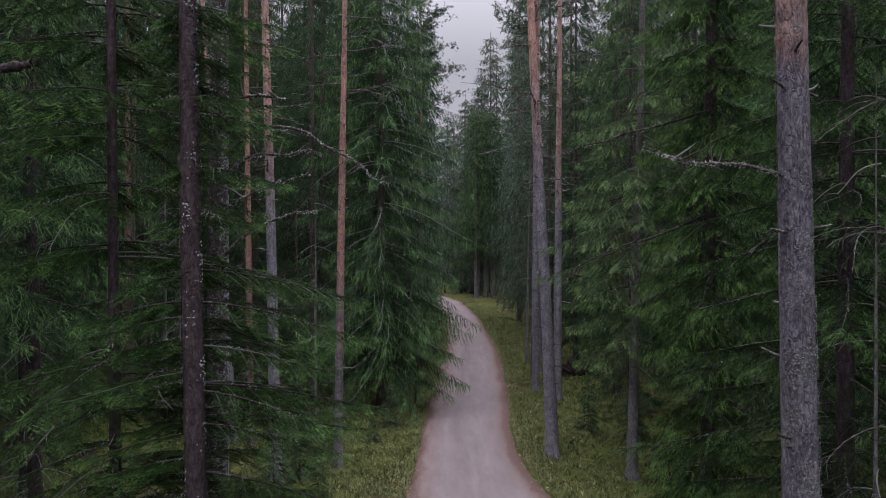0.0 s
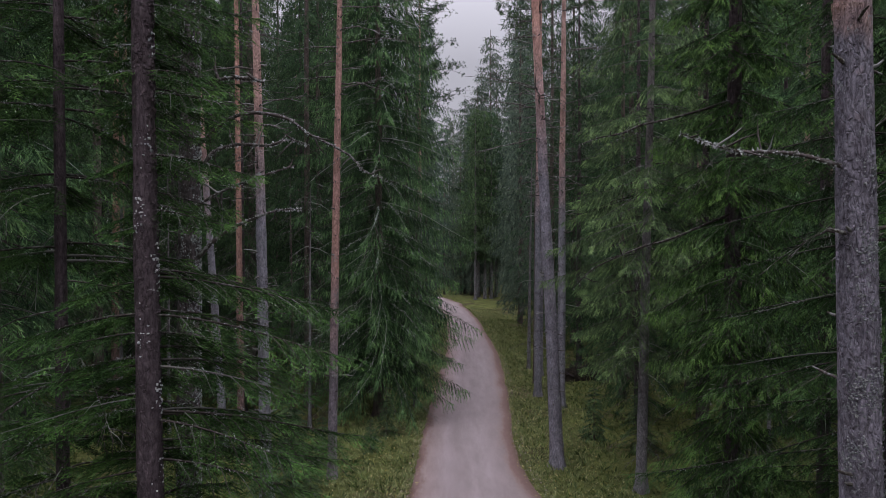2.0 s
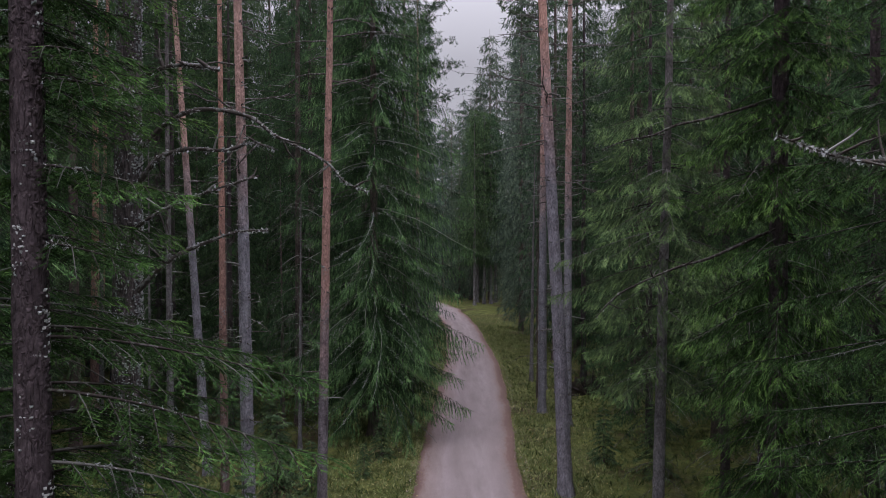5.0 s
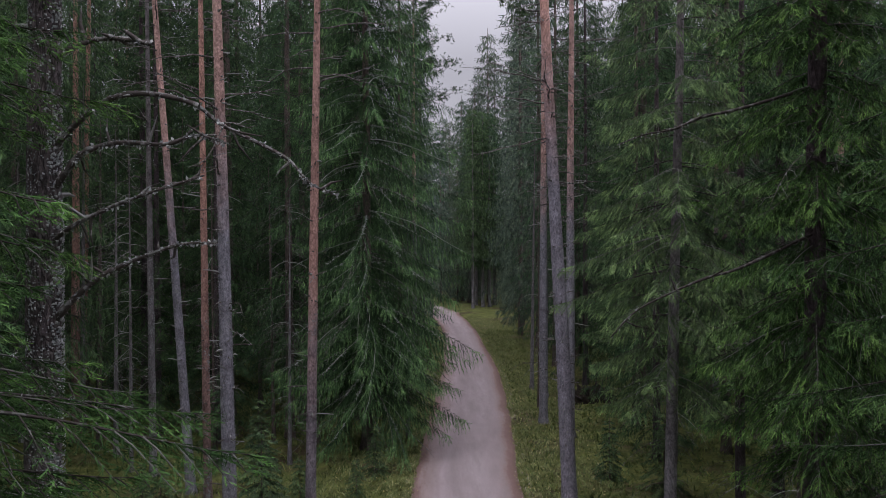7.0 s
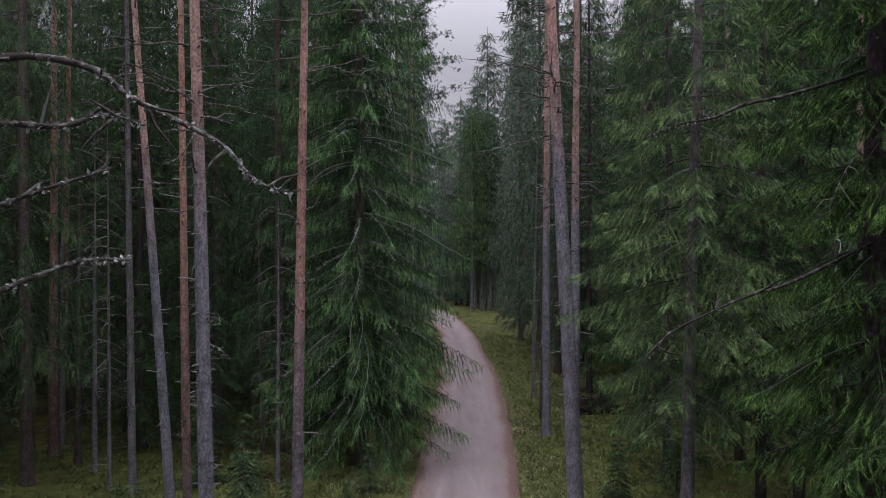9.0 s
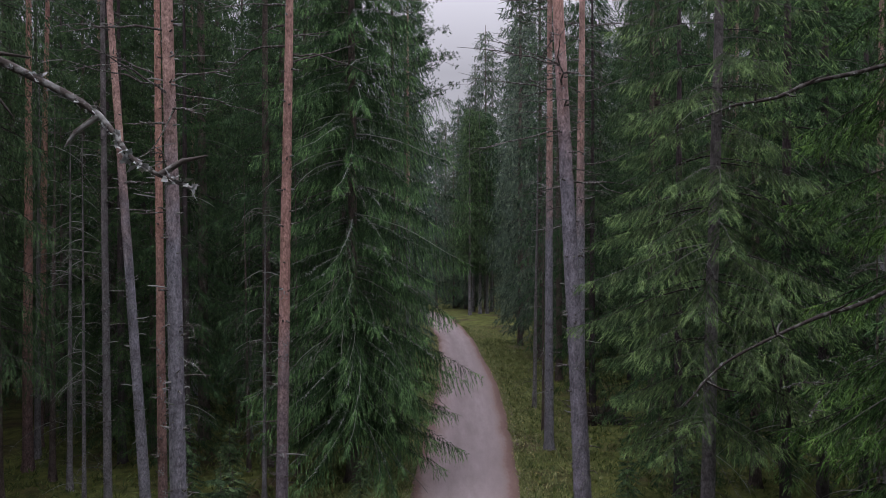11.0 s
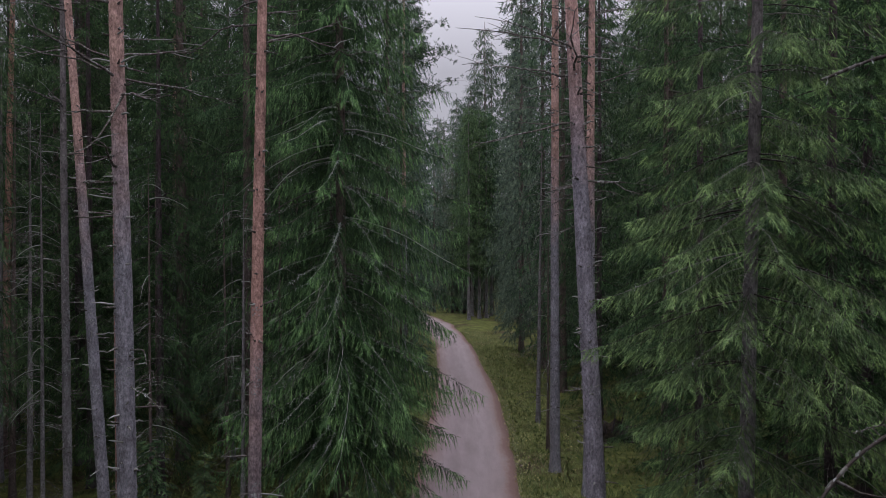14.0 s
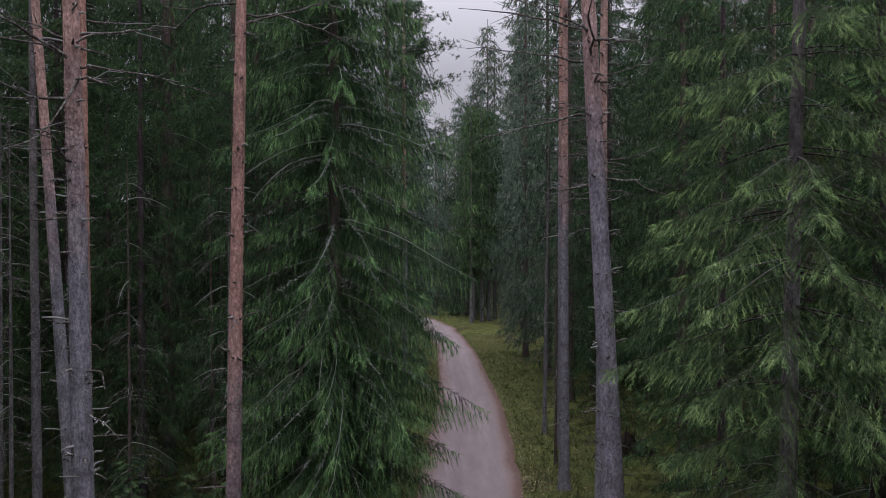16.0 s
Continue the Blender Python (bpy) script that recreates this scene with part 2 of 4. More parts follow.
def shoots_mesh(o, d, ln, w, barbs, barb_len, barb_w, rng):
    """Needled shoots: a folded kite each, with barbs of needles standing off it. Triangles."""
    n = len(o)
    d = unit(d)
    u = unit(np.cross(d, rng.normal(0, 0.45, (n, 3)) + np.array([0, 0, 1.0])))
    v = np.cross(d, u)
    ln, w = ln[:, None], w[:, None]
    mid = o + d * ln * 0.42
    verts = [np.stack([o, mid + u * w * 0.5 - v * w * 0.15, o + d * ln, mid - u * w * 0.5 - v * w * 0.15], 1).reshape(-1, 3)]
    base = np.arange(n)[:, None] * 4
    faces = [np.concatenate([base + np.array([0, 1, 2]), base + np.array([0, 2, 3])])]
    off = 4 * n
    for k in range(barbs):
        f = (k + 0.6) / (barbs + 0.4)
        side = (u if k % 3 else v) * (1 if k % 2 else -1)
        p = o + d * ln * f
        bl = barb_len * (1.1 - 0.55 * f) * rng.uniform(0.75, 1.25, (n, 1))
        tip = p + d * bl * 0.75 + side * bl * 0.72
        verts.append(np.stack([p - d * barb_w, p + d * barb_w, tip], 1).reshape(-1, 3))
        faces.append(np.arange(n)[:, None] * 3 + np.array([0, 1, 2]) + off)
        off += 3 * n
    return np.concatenate(verts), np.concatenate(faces)


def spray_mesh(o, d, ln, w, barbs, barb_len, barb_w, rng):
    """Needled twigs seen from farther off: a sliver along each, and finer slivers that stand off it and droop. Triangles."""
    n = len(o)
    d = unit(d)
    u = unit(np.cross(d, rng.normal(0, 0.6, (n, 3)) + np.array([0, 0, 1.0])))
    v = np.cross(d, u)
    k = barbs + 1
    f = np.concatenate([np.zeros((n, 1)), (np.arange(barbs) + rng.uniform(0.1, 0.9, (n, barbs))) / barbs], 1)[..., None]
    side = np.where(np.arange(k) % 2 == 0, 1.0, -1.0)[None, :, None]
    out = u[:, None] * side * rng.uniform(0.35, 0.95, (n, k, 1)) + v[:, None] * rng.normal(0, 0.3, (n, k, 1))
    long_ = barb_len * (1.2 - 0.6 * f) * rng.uniform(0.6, 1.4, (n, k, 1))
    way = unit(d[:, None] * rng.uniform(0.6, 1.1, (n, k, 1)) + out + np.array([0, 0, -1.0]) * rng.uniform(0.0, 0.45, (n, k, 1))) * long_
    way[:, 0] = d * ln[:, None]
    p = o[:, None] + d[:, None] * ln[:, None, None] * f
    wide = unit(np.cross(way, rng.normal(0, 1.0, (n, k, 3)))) * barb_w
    wide[:, 0] *= (w / (2 * barb_w))[:, None]
    return np.stack([p - wide, p + way * 0.12 + wide, p + way], 2).reshape(-1, 3), np.arange(n * k)[:, None] * 3 + np.array([0, 1, 2])


class Bough:
    """One spruce bough along +x: its shoots, and the lines of its wood."""

    def __init__(self, rng, length, up, sag, hang, step, shoot, bare=0.22, twig_step=0.16, spread=1.0):
        self.o, self.d, self.ln, self.tip = [], [], [], []
        self.wood, self.length, self.strips = [], length, []
        s = np.linspace(0, 1, 9)
        sway = rng.normal(0, 0.03) * length
        ax = np.stack([length * s * (1 - 0.06 * s), sway * np.sin(s * 3), length * (up * s - sag * s ** 2 + 0.35 * sag * s ** 5)], 1)
        self.wood.append((ax, 0.004 + 0.0045 * length, 0.002))
        at = lambda q: np.array([np.interp(q, s, ax[:, i]) for i in range(3)])
        q, side = bare, 1
        while q < 1.0:
            p, f = at(q), unit(at(min(q + 0.05, 1)) - at(q - 0.05))
            bl = min(0.68, 0.3 * length + 0.14) * (1.12 - q) ** 0.75 * rng.uniform(0.6, 1.15) * min(1, 0.55 + (q - bare) * 3)
            ang = radians(rng.uniform(42, 66)) * (1.15 - 0.4 * q)
            lat = np.array([-f[1], f[0], 0]) * side
            dr = unit(f * math.cos(ang) + lat * math.sin(ang) + np.array([0, 0, -0.1 - 0.75 * hang]) * rng.uniform(0.5, 1.5))
            k = max(3, int(bl / step))
            g = (np.arange(k) + rng.uniform(0.2, 0.8)) / k
            bend = np.array([0, 0, -1.0]) * (0.1 + 0.8 * hang) * bl
            line = p + dr * (g * bl)[:, None] + bend * (g ** 2)[:, None]
            self.strips.append(p + dr * (np.linspace(0, 1.04, 9) * bl)[:, None] + bend * (np.linspace(0, 1.04, 9) ** 2)[:, None] + rng.normal(0, 0.008, (9, 3)))
            self.wood.append((p + dr * (np.linspace(0, 1, 4) * bl)[:, None] + bend * (np.linspace(0, 1, 4) ** 2)[:, None], 0.005, 0.002))
            out = np.cross(dr, np.array([0, 0, 1.0]))
            alt = np.where(np.arange(k) % 2 == 0, 1, -1)[:, None]
            fall = rng.uniform(0.5, 1.3, (k, 1)) * (0.08 + 1.9 * hang ** 1.3)
            fall = fall * np.where(g > 0.62, 0.6, 1.0)[:, None]
            dd = dr * rng.uniform(0.8, 1.2, (k, 1)) + out * alt * rng.uniform(0.3, 0.75, (k, 1)) * (1 - 0.5 * hang) * spread + np.array([0, 0, -1.0]) * fall + rng.normal(0, 0.12, (k, 3))
            self.o.append(line)
            self.d.append(dd)
            self.tip.append((g > 0.62) & (q > 0.35) | (q > 0.82) & (g > 0.3))
            self.ln.append(shoot * rng.uniform(0.55, 1.3, k) * (1 + 0.9 * hang * rng.random(k)) * (1.05 - 0.35 * g))
            q += twig_step / length * rng.uniform(0.35, 0.65)
            side = -side
        k = int(length * 0.9 / step)
        g = rng.uniform(bare + 0.1, 1.0, k)
        p = np.stack([np.interp(g, s, ax[:, i]) for i in range(3)], 1)
        self.o.append(p)
        self.d.append(np.stack([rng.uniform(0.5, 1, k), rng.normal(0, 0.5, k), -rng.uniform(0, 0.4 + 1.6 * hang, k)], 1))
        self.ln.append(shoot * rng.uniform(0.6, 1.2, k))
        self.tip.append(g > 0.85)
        self.o.append(ax[-1:])
        self.d.append(ax[-1:] - ax[-2:-1])
        self.ln.append(np.array([shoot]))
        self.tip.append(np.array([True]))
        self.tip = np.concatenate(self.tip)
        self.strips.append(np.stack([np.interp(np.linspace(0.5, 1, 9), s, ax[:, i]) for i in range(3)], 1))
        self.strips = np.stack(self.strips)
        self.o, self.d, self.ln = np.concatenate(self.o), np.concatenate(self.d), np.concatenate(self.ln)


def turn_z(p, a):
    c, s = math.cos(a), math.sin(a)
    return np.stack([p[:, 0] * c - p[:, 1] * s, p[:, 0] * s + p[:, 1] * c, p[:, 2]], 1)


def ribbons(lines, width, rng):
    """Needled twigs seen whole: a tapered, slightly twisted ribbon along each line, with a ragged edge."""
    m, n = lines.shape[:2]
    d = unit(np.gradient(lines, axis=1))
    side = unit(np.cross(d, rng.normal(0, 0.35, (m, 1, 3)) + np.array([0, 0, 1.0])))
    taper = np.linspace(1.0, 0.55, n) * width * 0.5
    odd = np.arange(n) % 2
    wl_ = taper * np.where(odd, 1.0, 0.26) * rng.uniform(0.55, 1.35, (m, n))
    wr_ = taper * np.where(odd, 1.0, 0.26) * rng.uniform(0.55, 1.35, (m, n))
    wl_[:, -1] = wr_[:, -1] = 0.002
    v = np.stack([lines - side * wl_[..., None] + d * wl_[..., None] * 0.9, lines + d * wr_[..., None] * 0.9 + side * wr_[..., None]], 2).reshape(-1, 3)
    b = (np.arange(m)[:, None] * n + np.arange(n - 1)[None]).reshape(-1, 1) * 2
    return v, np.concatenate([b + np.array([0, 1, 3]), b + np.array([0, 3, 2])])


class Spruce:
    """The meshes of one spruce: wood, needles and dead twigs round a trunk along z."""

    def __init__(self, seed, height, low, radius, trunk_r, hang=0.5, step=0.075, shoot=0.2, width=0.034, barbs=3, barb=(0.045, 0.012),
                 whorl=0.42, per=6, dead_low=0.8, dead=26, ribbon=0.05, bare=0.26, coarse=1.0, skirt=0, dead_len=1.5, top_from=99.0, lean=(0, 0), near=False, plain=False, gaps=0.12, lopside=None, fine=False, sag=1.0, spread=1.0, lichen=(0, 0.06), slim=(0, 0, 1.0), clear=(0, 0), tip=0.72, open_side=None, dead_r=0.006):
        rng = np.random.default_rng(seed)
        bank = {}
        for k, bl in enumerate((0.5, 0.9, 1.4, 2.0, 2.7, 3.5)):
            bank[bl] = [Bough(rng, bl, u * sag, g * sag, hang * rng.uniform(0.75, 1.2), step, shoot, twig_step=(0.075 + 0.022 * bl) * coarse, bare=bare, spread=spread) for u, g in ((0.22, 0.45), (0.05, 0.5), (-0.1, 0.42))]
        os_, ds_, ls_, ws_, ts_, rs_, wood, deadwood, crust = [], [], [], [], [], [], [], [], []
        z = low
        while z < height - 0.25:
            t = (z - low) / (height - low)
            crown = radius * min(1, 0.78 + 1.5 * t) * (1 - t) ** tip + 0.12
            n = (per + skirt if t < 0.14 else per) if z < top_from else max(3, per - 2)
            if clear[0] < z < clear[1]:
                n = 0
            a0 = rng.uniform(0, 6.28)
            for k in range(n):
                if rng.random() < gaps:
                    continue
                a = a0 + k * 6.283 / max(n, 1) + rng.normal(0, 0.22)
                bl = crown * rng.uniform(0.62, 1.12)
                if open_side is not None and math.cos(a - open_side[0]) > open_side[1]:
                    continue
                if slim[0] < z < slim[1]:
                    bl *= slim[2]
                if lopside is not None:
                    bl *= 1 + lopside[1] * math.cos(a - lopside[0])
                size = min(bank, key=lambda q: abs(q - bl))
                rise = 0 if t > 0.72 else (1 if t > 0.3 and rng.random() < 0.75 else 2)
                b = bank[size][rise]
                sc = bl / size
                tz = z + rng.uniform(-0.28, 0.28) * whorl
                foot = np.array([lean[0] * tz, lean[1] * tz, tz])
                high = z > top_from
                pick = rng.random(len(b.o)) < (0.3 if high else 1.0)
                os_.append(turn_z(b.o[pick] * sc, a) + foot)
                ds_.append(turn_z(b.d[pick], a))
                ts_.append(b.tip[pick])
                rs_.append((turn_z(b.strips.reshape(-1, 3) * sc, a) + foot).reshape(-1, 9, 3))
                ls_.append(b.ln[pick] * (0.6 + 0.4 * sc) * (1.5 if high else 1.0))
                ws_.append(np.full(pick.sum(), width * (2.0 if high else 1.0)))
                if lichen[0] and rng.random() < 0.6 and z < top_from:
                    q = rng.uniform(0.06, rng.uniform(0.4, 0.85), lichen[0])
                    line = b.wood[0][0]
                    at = np.stack([np.interp(q * (len(line) - 1), np.arange(len(line)), line[:, m]) for m in range(3)], 1)
                    crust.append(turn_z(at * sc, a) + foot)
                for i, (line, r0, r1) in enumerate(b.wood):
                    if i and (not near or i % 2):
                        continue
                    m = len(line) if i == 0 else 3
                    pick = line[np.linspace(0, len(line) - 1, m if near or i else (3 if plain else 6)).astype(int)]
                    wood.append(tube(turn_z(pick * sc, a) + foot, np.linspace(r0, r1, len(pick)), 4 if i == 0 and not plain else 3))
            z += whorl * rng.uniform(0.7, 1.3)
        o, d, ln = np.concatenate(os_), np.concatenate(ds_), np.concatenate(ls_)
        w = np.concatenate(ws_) * rng.uniform(0.7, 1.3, len(o))
        fresh = np.concatenate(ts_) if not plain else np.zeros(len(o), bool)
        old = ~fresh
        make = spray_mesh if fine else shoots_mesh
        pieces = [make(o[old], d[old], ln[old], w[old], barbs, barb[0], barb[1], rng)]
        if not fine:
            pieces.append(ribbons(np.concatenate(rs_), ribbon, rng))
        self.needles = mesh_from("needles", *joined(pieces))
        self.tips = mesh_from("young_growth", *make(o[fresh], d[fresh], ln[fresh], w[fresh], barbs, barb[0], barb[1], rng)) if fresh.any() else None
        self.lichen = None
        if crust:
            p = np.concatenate(crust) + rng.normal(0, 0.008, (sum(len(q) for q in crust), 3))
            self.lichen = mesh_from("lichen", *spray_mesh(p, rng.normal(0, 0.6, p.shape) + np.array([0, 0, -0.35]), lichen[1] * rng.uniform(0.3, 1.3, len(p)), np.full(len(p), 0.18 * lichen[1]), 3, lichen[1] * 0.5, 0.06 * lichen[1], rng))
        self.limbs = mesh_from("limbs", *joined(wood), smooth=True)
        zs = rng.uniform(dead_low, max(low * 1.0, low + 0.45 * (height - low) * 0.8), dead)
        self.dead = None
        if dead:
            for tz in zs:
                deadwood += bare_branch(rng, np.array([lean[0] * tz, lean[1] * tz, tz]), rng.uniform(0, 6.28), rng.uniform(0.5, 1.0) * min(dead_len, radius * 0.95), -0.25, near or dead_r > 0.01, dead_r)
            self.dead = mesh_from("deadwood", *joined(deadwood), smooth=True)
        self.trunk = mesh_from("trunk", *trunk_mesh(rng, height, trunk_r, lean, 10 if not near else 18, 0.03), smooth=True)


def bare_branch(rng, foot, a, length, tilt, fine=True, r0=0.009):
    """A dead branch with bare side twigs and wisps."""
    s = np.linspace(0, 1, 7)
    ax = np.stack([length * s, rng.normal(0, 0.04) * length * np.sin(s * 4), length * ((tilt + 0.22) * s - 0.48 * s ** 2) + np.cumsum(rng.normal(0, 0.008, 7))], 1)
    out = [tube(turn_z(ax, a) + foot, np.linspace(r0 * (0.7 + 0.5 * length), 0.003, 7), 4)]
    for k in range(int(length * (11 if fine else 6))):
        q = rng.uniform(0.25, 1)
        p = np.array([np.interp(q, s, ax[:, i]) for i in range(3)])
        side = rng.choice((-1, 1))
        tl = rng.uniform(0.08, 0.32) * (1.2 - 0.5 * q)
        d = unit(np.array([rng.uniform(0.3, 0.8), side * rng.uniform(0.3, 0.9), rng.uniform(-0.8, 0.1)]))
        line = np.stack([p, p + d * tl * 0.5 + rng.normal(0, 0.015, 3), p + d * tl + np.array([0, 0, -0.35 * tl])])
        out.append(tube(turn_z(line, a) + foot, (0.0034, 0.0024, 0.0014), 3))
    return out


def trunk_mesh(rng, height, r, lean=(0, 0), sides=14, rough=0.025, top=0.06, bow=0.0, flare=0.55):
    """A trunk: root flare, taper, slight bends and an uneven skin."""
    n = max(24, int(height * (5 if sides > 12 else 2.5)))
    z = np.linspace(-0.15, height, n)
    t = np.clip(z / height, 0, 1)
    rad = r * (1 - 0.9 * t ** 1.15) + r * flare * np.exp(-np.maximum(z, 0) / 0.28)
    rad = np.maximum(rad, r * top)
    ph = rng.uniform(0, 6.28, 4)
    px = lean[0] * z + bow * np.sin(t * 3.1) + 0.05 * r * np.sin(z * 0.55 + ph[0])
    py = lean[1] * z + 0.05 * r * np.sin(z * 0.47 + ph[1])
    a = np.arange(sides) * 2 * np.pi / sides
    knot = 1 + rough * (np.sin(3 * a[None] + z[:, None] * 0.9 + ph[2]) + 0.7 * rng.normal(size=(n, sides)))
    roots = 1 + 0.25 * np.exp(-np.maximum(z, 0) / 0.2)[:, None] * np.sin(5 * a[None] + ph[3])
    rr = rad[:, None] * knot * roots
    v = np.stack([px[:, None] + rr * np.cos(a), py[:, None] + rr * np.sin(a), np.repeat(z[:, None], sides, 1)], -1).reshape(-1, 3)
    i, j = np.arange(n - 1)[:, None] * sides, np.arange(sides)[None]
    j2 = (j + 1) % sides
    return v, np.stack([i + j, i + j2, i + sides + j2, i + sides + j], -1).reshape(-1, 4)


SPRUCE_CATEGORY, PINE_CATEGORY = "spruce", "pine"
TIPS = {NEEDLES.name: NEEDLES_TIP, NEEDLES_FRESH.name: NEEDLES_TIP_FRESH, NEEDLES_GREY.name: NEEDLES_TIP_GREY, NEEDLES_SHADED.name: NEEDLES_TIP_SHADED}


def plant_spruce(sp, x, y, label, bark_mat, needle_mat, group="spruces of the forest", turn=0.0, scale=1.0, limb_mat=None):
    ob = thing("spruce_tree", x, y, foot_z(x, y), label, SPRUCE_CATEGORY, group, turn)
    ob.scale = (scale, scale, scale)
    part("trunk", sp.trunk, bark_mat, ob)
    part("limb_wood", sp.limbs, limb_mat or LIMB, ob, kind="stuff")
    crown = part("crown", sp.needles, needle_mat, ob)
    if sp.tips:
        part("young_growth", sp.tips, TIPS[needle_mat.name], crown, "lighter green young shoots", "stuff")
    if sp.lichen:
        part("lichen", sp.lichen, LICHEN_MAT, ob, "grey lichen along the boughs", "stuff")
    if sp.dead:
        part("deadwood", sp.dead, DEADWOOD, ob, "bare dead twigs grey with lichen", "stuff")
    return ob


def flakes(rng, count, z0, z1, radius_at, centre_at, size, stand=0.007, patches=0):
    """Curled scales of bark or lichen that stand off a trunk."""
    z, a = rng.uniform(z0, z1, count), rng.uniform(0, 6.283, count)
    if patches:
        pick = rng.integers(0, patches, count)
        z = z0 + (z1 - z0) * rng.random(patches)[pick] ** 1.5 + rng.normal(0, 0.07, count)
        a = rng.uniform(0, 6.283, patches)[pick] + rng.normal(0, 0.38, count)
    out_ = np.stack([np.cos(a), np.sin(a), np.zeros(count)], 1)
    tan = np.stack([-np.sin(a), np.cos(a), np.zeros(count)], 1)
    c = np.array([centre_at(q) for q in z]) + out_ * np.array([radius_at(q) for q in z])[:, None] * 1.02
    h, w = size * rng.uniform(0.5, 1.4, (count, 1)), size * rng.uniform(0.4, 0.9, (count, 1))
    up = np.array([0, 0, 1.0])
    lift = stand * rng.uniform(0.4, 1.6, (count, 1))
    jit = lambda: rng.normal(0, size * 0.18, (count, 3))
    v = np.stack([c - tan * w - up * h * 0.4 - out_ * 0.004 + jit() * 0.5, c + tan * w - up * h * 0.5 - out_ * 0.004 + jit() * 0.5, c + tan * w * 0.8 + up * h * 0.5 + out_ * lift * 0.5,
                  c - tan * w * 0.7 + up * h * 0.6 + out_ * lift * 0.3, c + out_ * lift + jit() * 0.2], 1).reshape(-1, 3)
    b = np.arange(count)[:, None] * 5
    f = np.concatenate([b + np.array(q) for q in ((0, 1, 4), (1, 2, 4), (2, 3, 4), (3, 0, 4))])
    return v, f


class Pine:
    """The meshes of one pine: a long bare trunk with dead stubs, a sparse crown high up."""

    def __init__(self, seed, height, r, lean, crown_from, stubs=60, stub_from=1.5, sides=14, long_from=8.0, long_dead=14, bow=0.0, tufts=900):
        rng = np.random.default_rng(seed)
        self.height, self.r, self.lean, self.bow = height, r, lean, bow
        self.trunk = mesh_from("trunk", *trunk_mesh(rng, height, r, lean, sides, 0.03, bow=bow, flare=0.35), smooth=True)
        wood, self.branches = [], []
        knots = np.cumsum(rng.uniform(0.3, 0.75, 60)) + stub_from
        knots = knots[knots < crown_from]
        for k in range(int(stubs * 1.5)):
            z = rng.choice(knots) + rng.normal(0, 0.025) if rng.random() < 0.8 else rng.uniform(stub_from, crown_from)
            a = rng.uniform(0, 6.28)
            ln = rng.uniform(0.06, 0.2) if rng.random() < 0.8 else rng.uniform(0.2, 0.5)
            d = np.array([math.cos(a), math.sin(a), rng.uniform(-0.2, 0.35)])
            p = self.centre(z) + d * self.radius(z) * 0.85
            wood.append(tube(np.stack([p, p + d * ln * 0.6, p + d * ln + np.array([0, 0, rng.normal(0, 0.02)])]), (0.02 if ln < 0.2 else 0.013, 0.013, 0.006), 5))
        for k in range(long_dead):
            z = rng.uniform(long_from, crown_from + 2)
            p = self.centre(z)
            a, ln = rng.uniform(0, 6.28), rng.uniform(0.7, 2.1)
            self.branches.append(mesh_from("branch", *joined(crooked(rng, p, a, ln, rng.uniform(-0.1, 0.35))), smooth=True))
        self.wood = mesh_from("dead_branches", *joined(wood), smooth=True)
        o, d, ln, limbs = [], [], [], []
        for k in range(int(tufts / 45)):
            z = crown_from + (height - crown_from) * rng.random() ** 0.8
            a, bl = rng.uniform(0, 6.28), rng.uniform(0.9, 2.3) * (1.15 - 0.7 * (z - crown_from) / (height - crown_from))
            s = np.linspace(0, 1, 5)
            ax = np.stack([bl * s, 0.15 * bl * np.sin(s * 3 + a), bl * (0.1 * s + 0.25 * s ** 2)], 1)
            limbs.append(tube(turn_z(ax, a) + self.centre(z), np.linspace(0.024, 0.006, 5), 5))
            clumps = []
            for q in rng.uniform(0.4, 1.05, 7):
                c = np.array([np.interp(q, s, ax[:, i]) for i in range(3)])
                e = c + rng.normal(0, 1, 3) * np.array([0.16, 0.3, 0.07]) * bl
                limbs.append(tube(turn_z(np.stack([c, e]), a) + self.centre(z), (0.01, 0.004), 3))
                clumps.append((c, e))
            for j in range(45):
                c, e = clumps[j % 7]
                c = c + (e - c) * rng.uniform(0.3, 1.1) + rng.normal(0, 0.085, 3)
                c = turn_z(c[None], a)[0] + self.centre(z)
                o.append(np.repeat(c[None], 12, 0))
                d.append(unit(rng.normal(size=(12, 3)) + np.array([0, 0, 0.35])))
                ln.append(rng.uniform(0.07, 0.15, 12))
        o, d, ln = np.concatenate(o), np.concatenate(d), np.concatenate(ln)
        self.needles = mesh_from("needles", *shoots_mesh(o, d, ln, np.full(len(o), 0.02), 0, 0, 0, rng))
        self.limbs = mesh_from("limbs", *joined(limbs), smooth=True)

    def centre(self, z):
        return np.array([self.lean[0] * z + self.bow * math.sin(3.1 * z / self.height), self.lean[1] * z, z])

    def radius(self, z):
        return self.r * (1 - 0.9 * (z / self.height) ** 1.15)


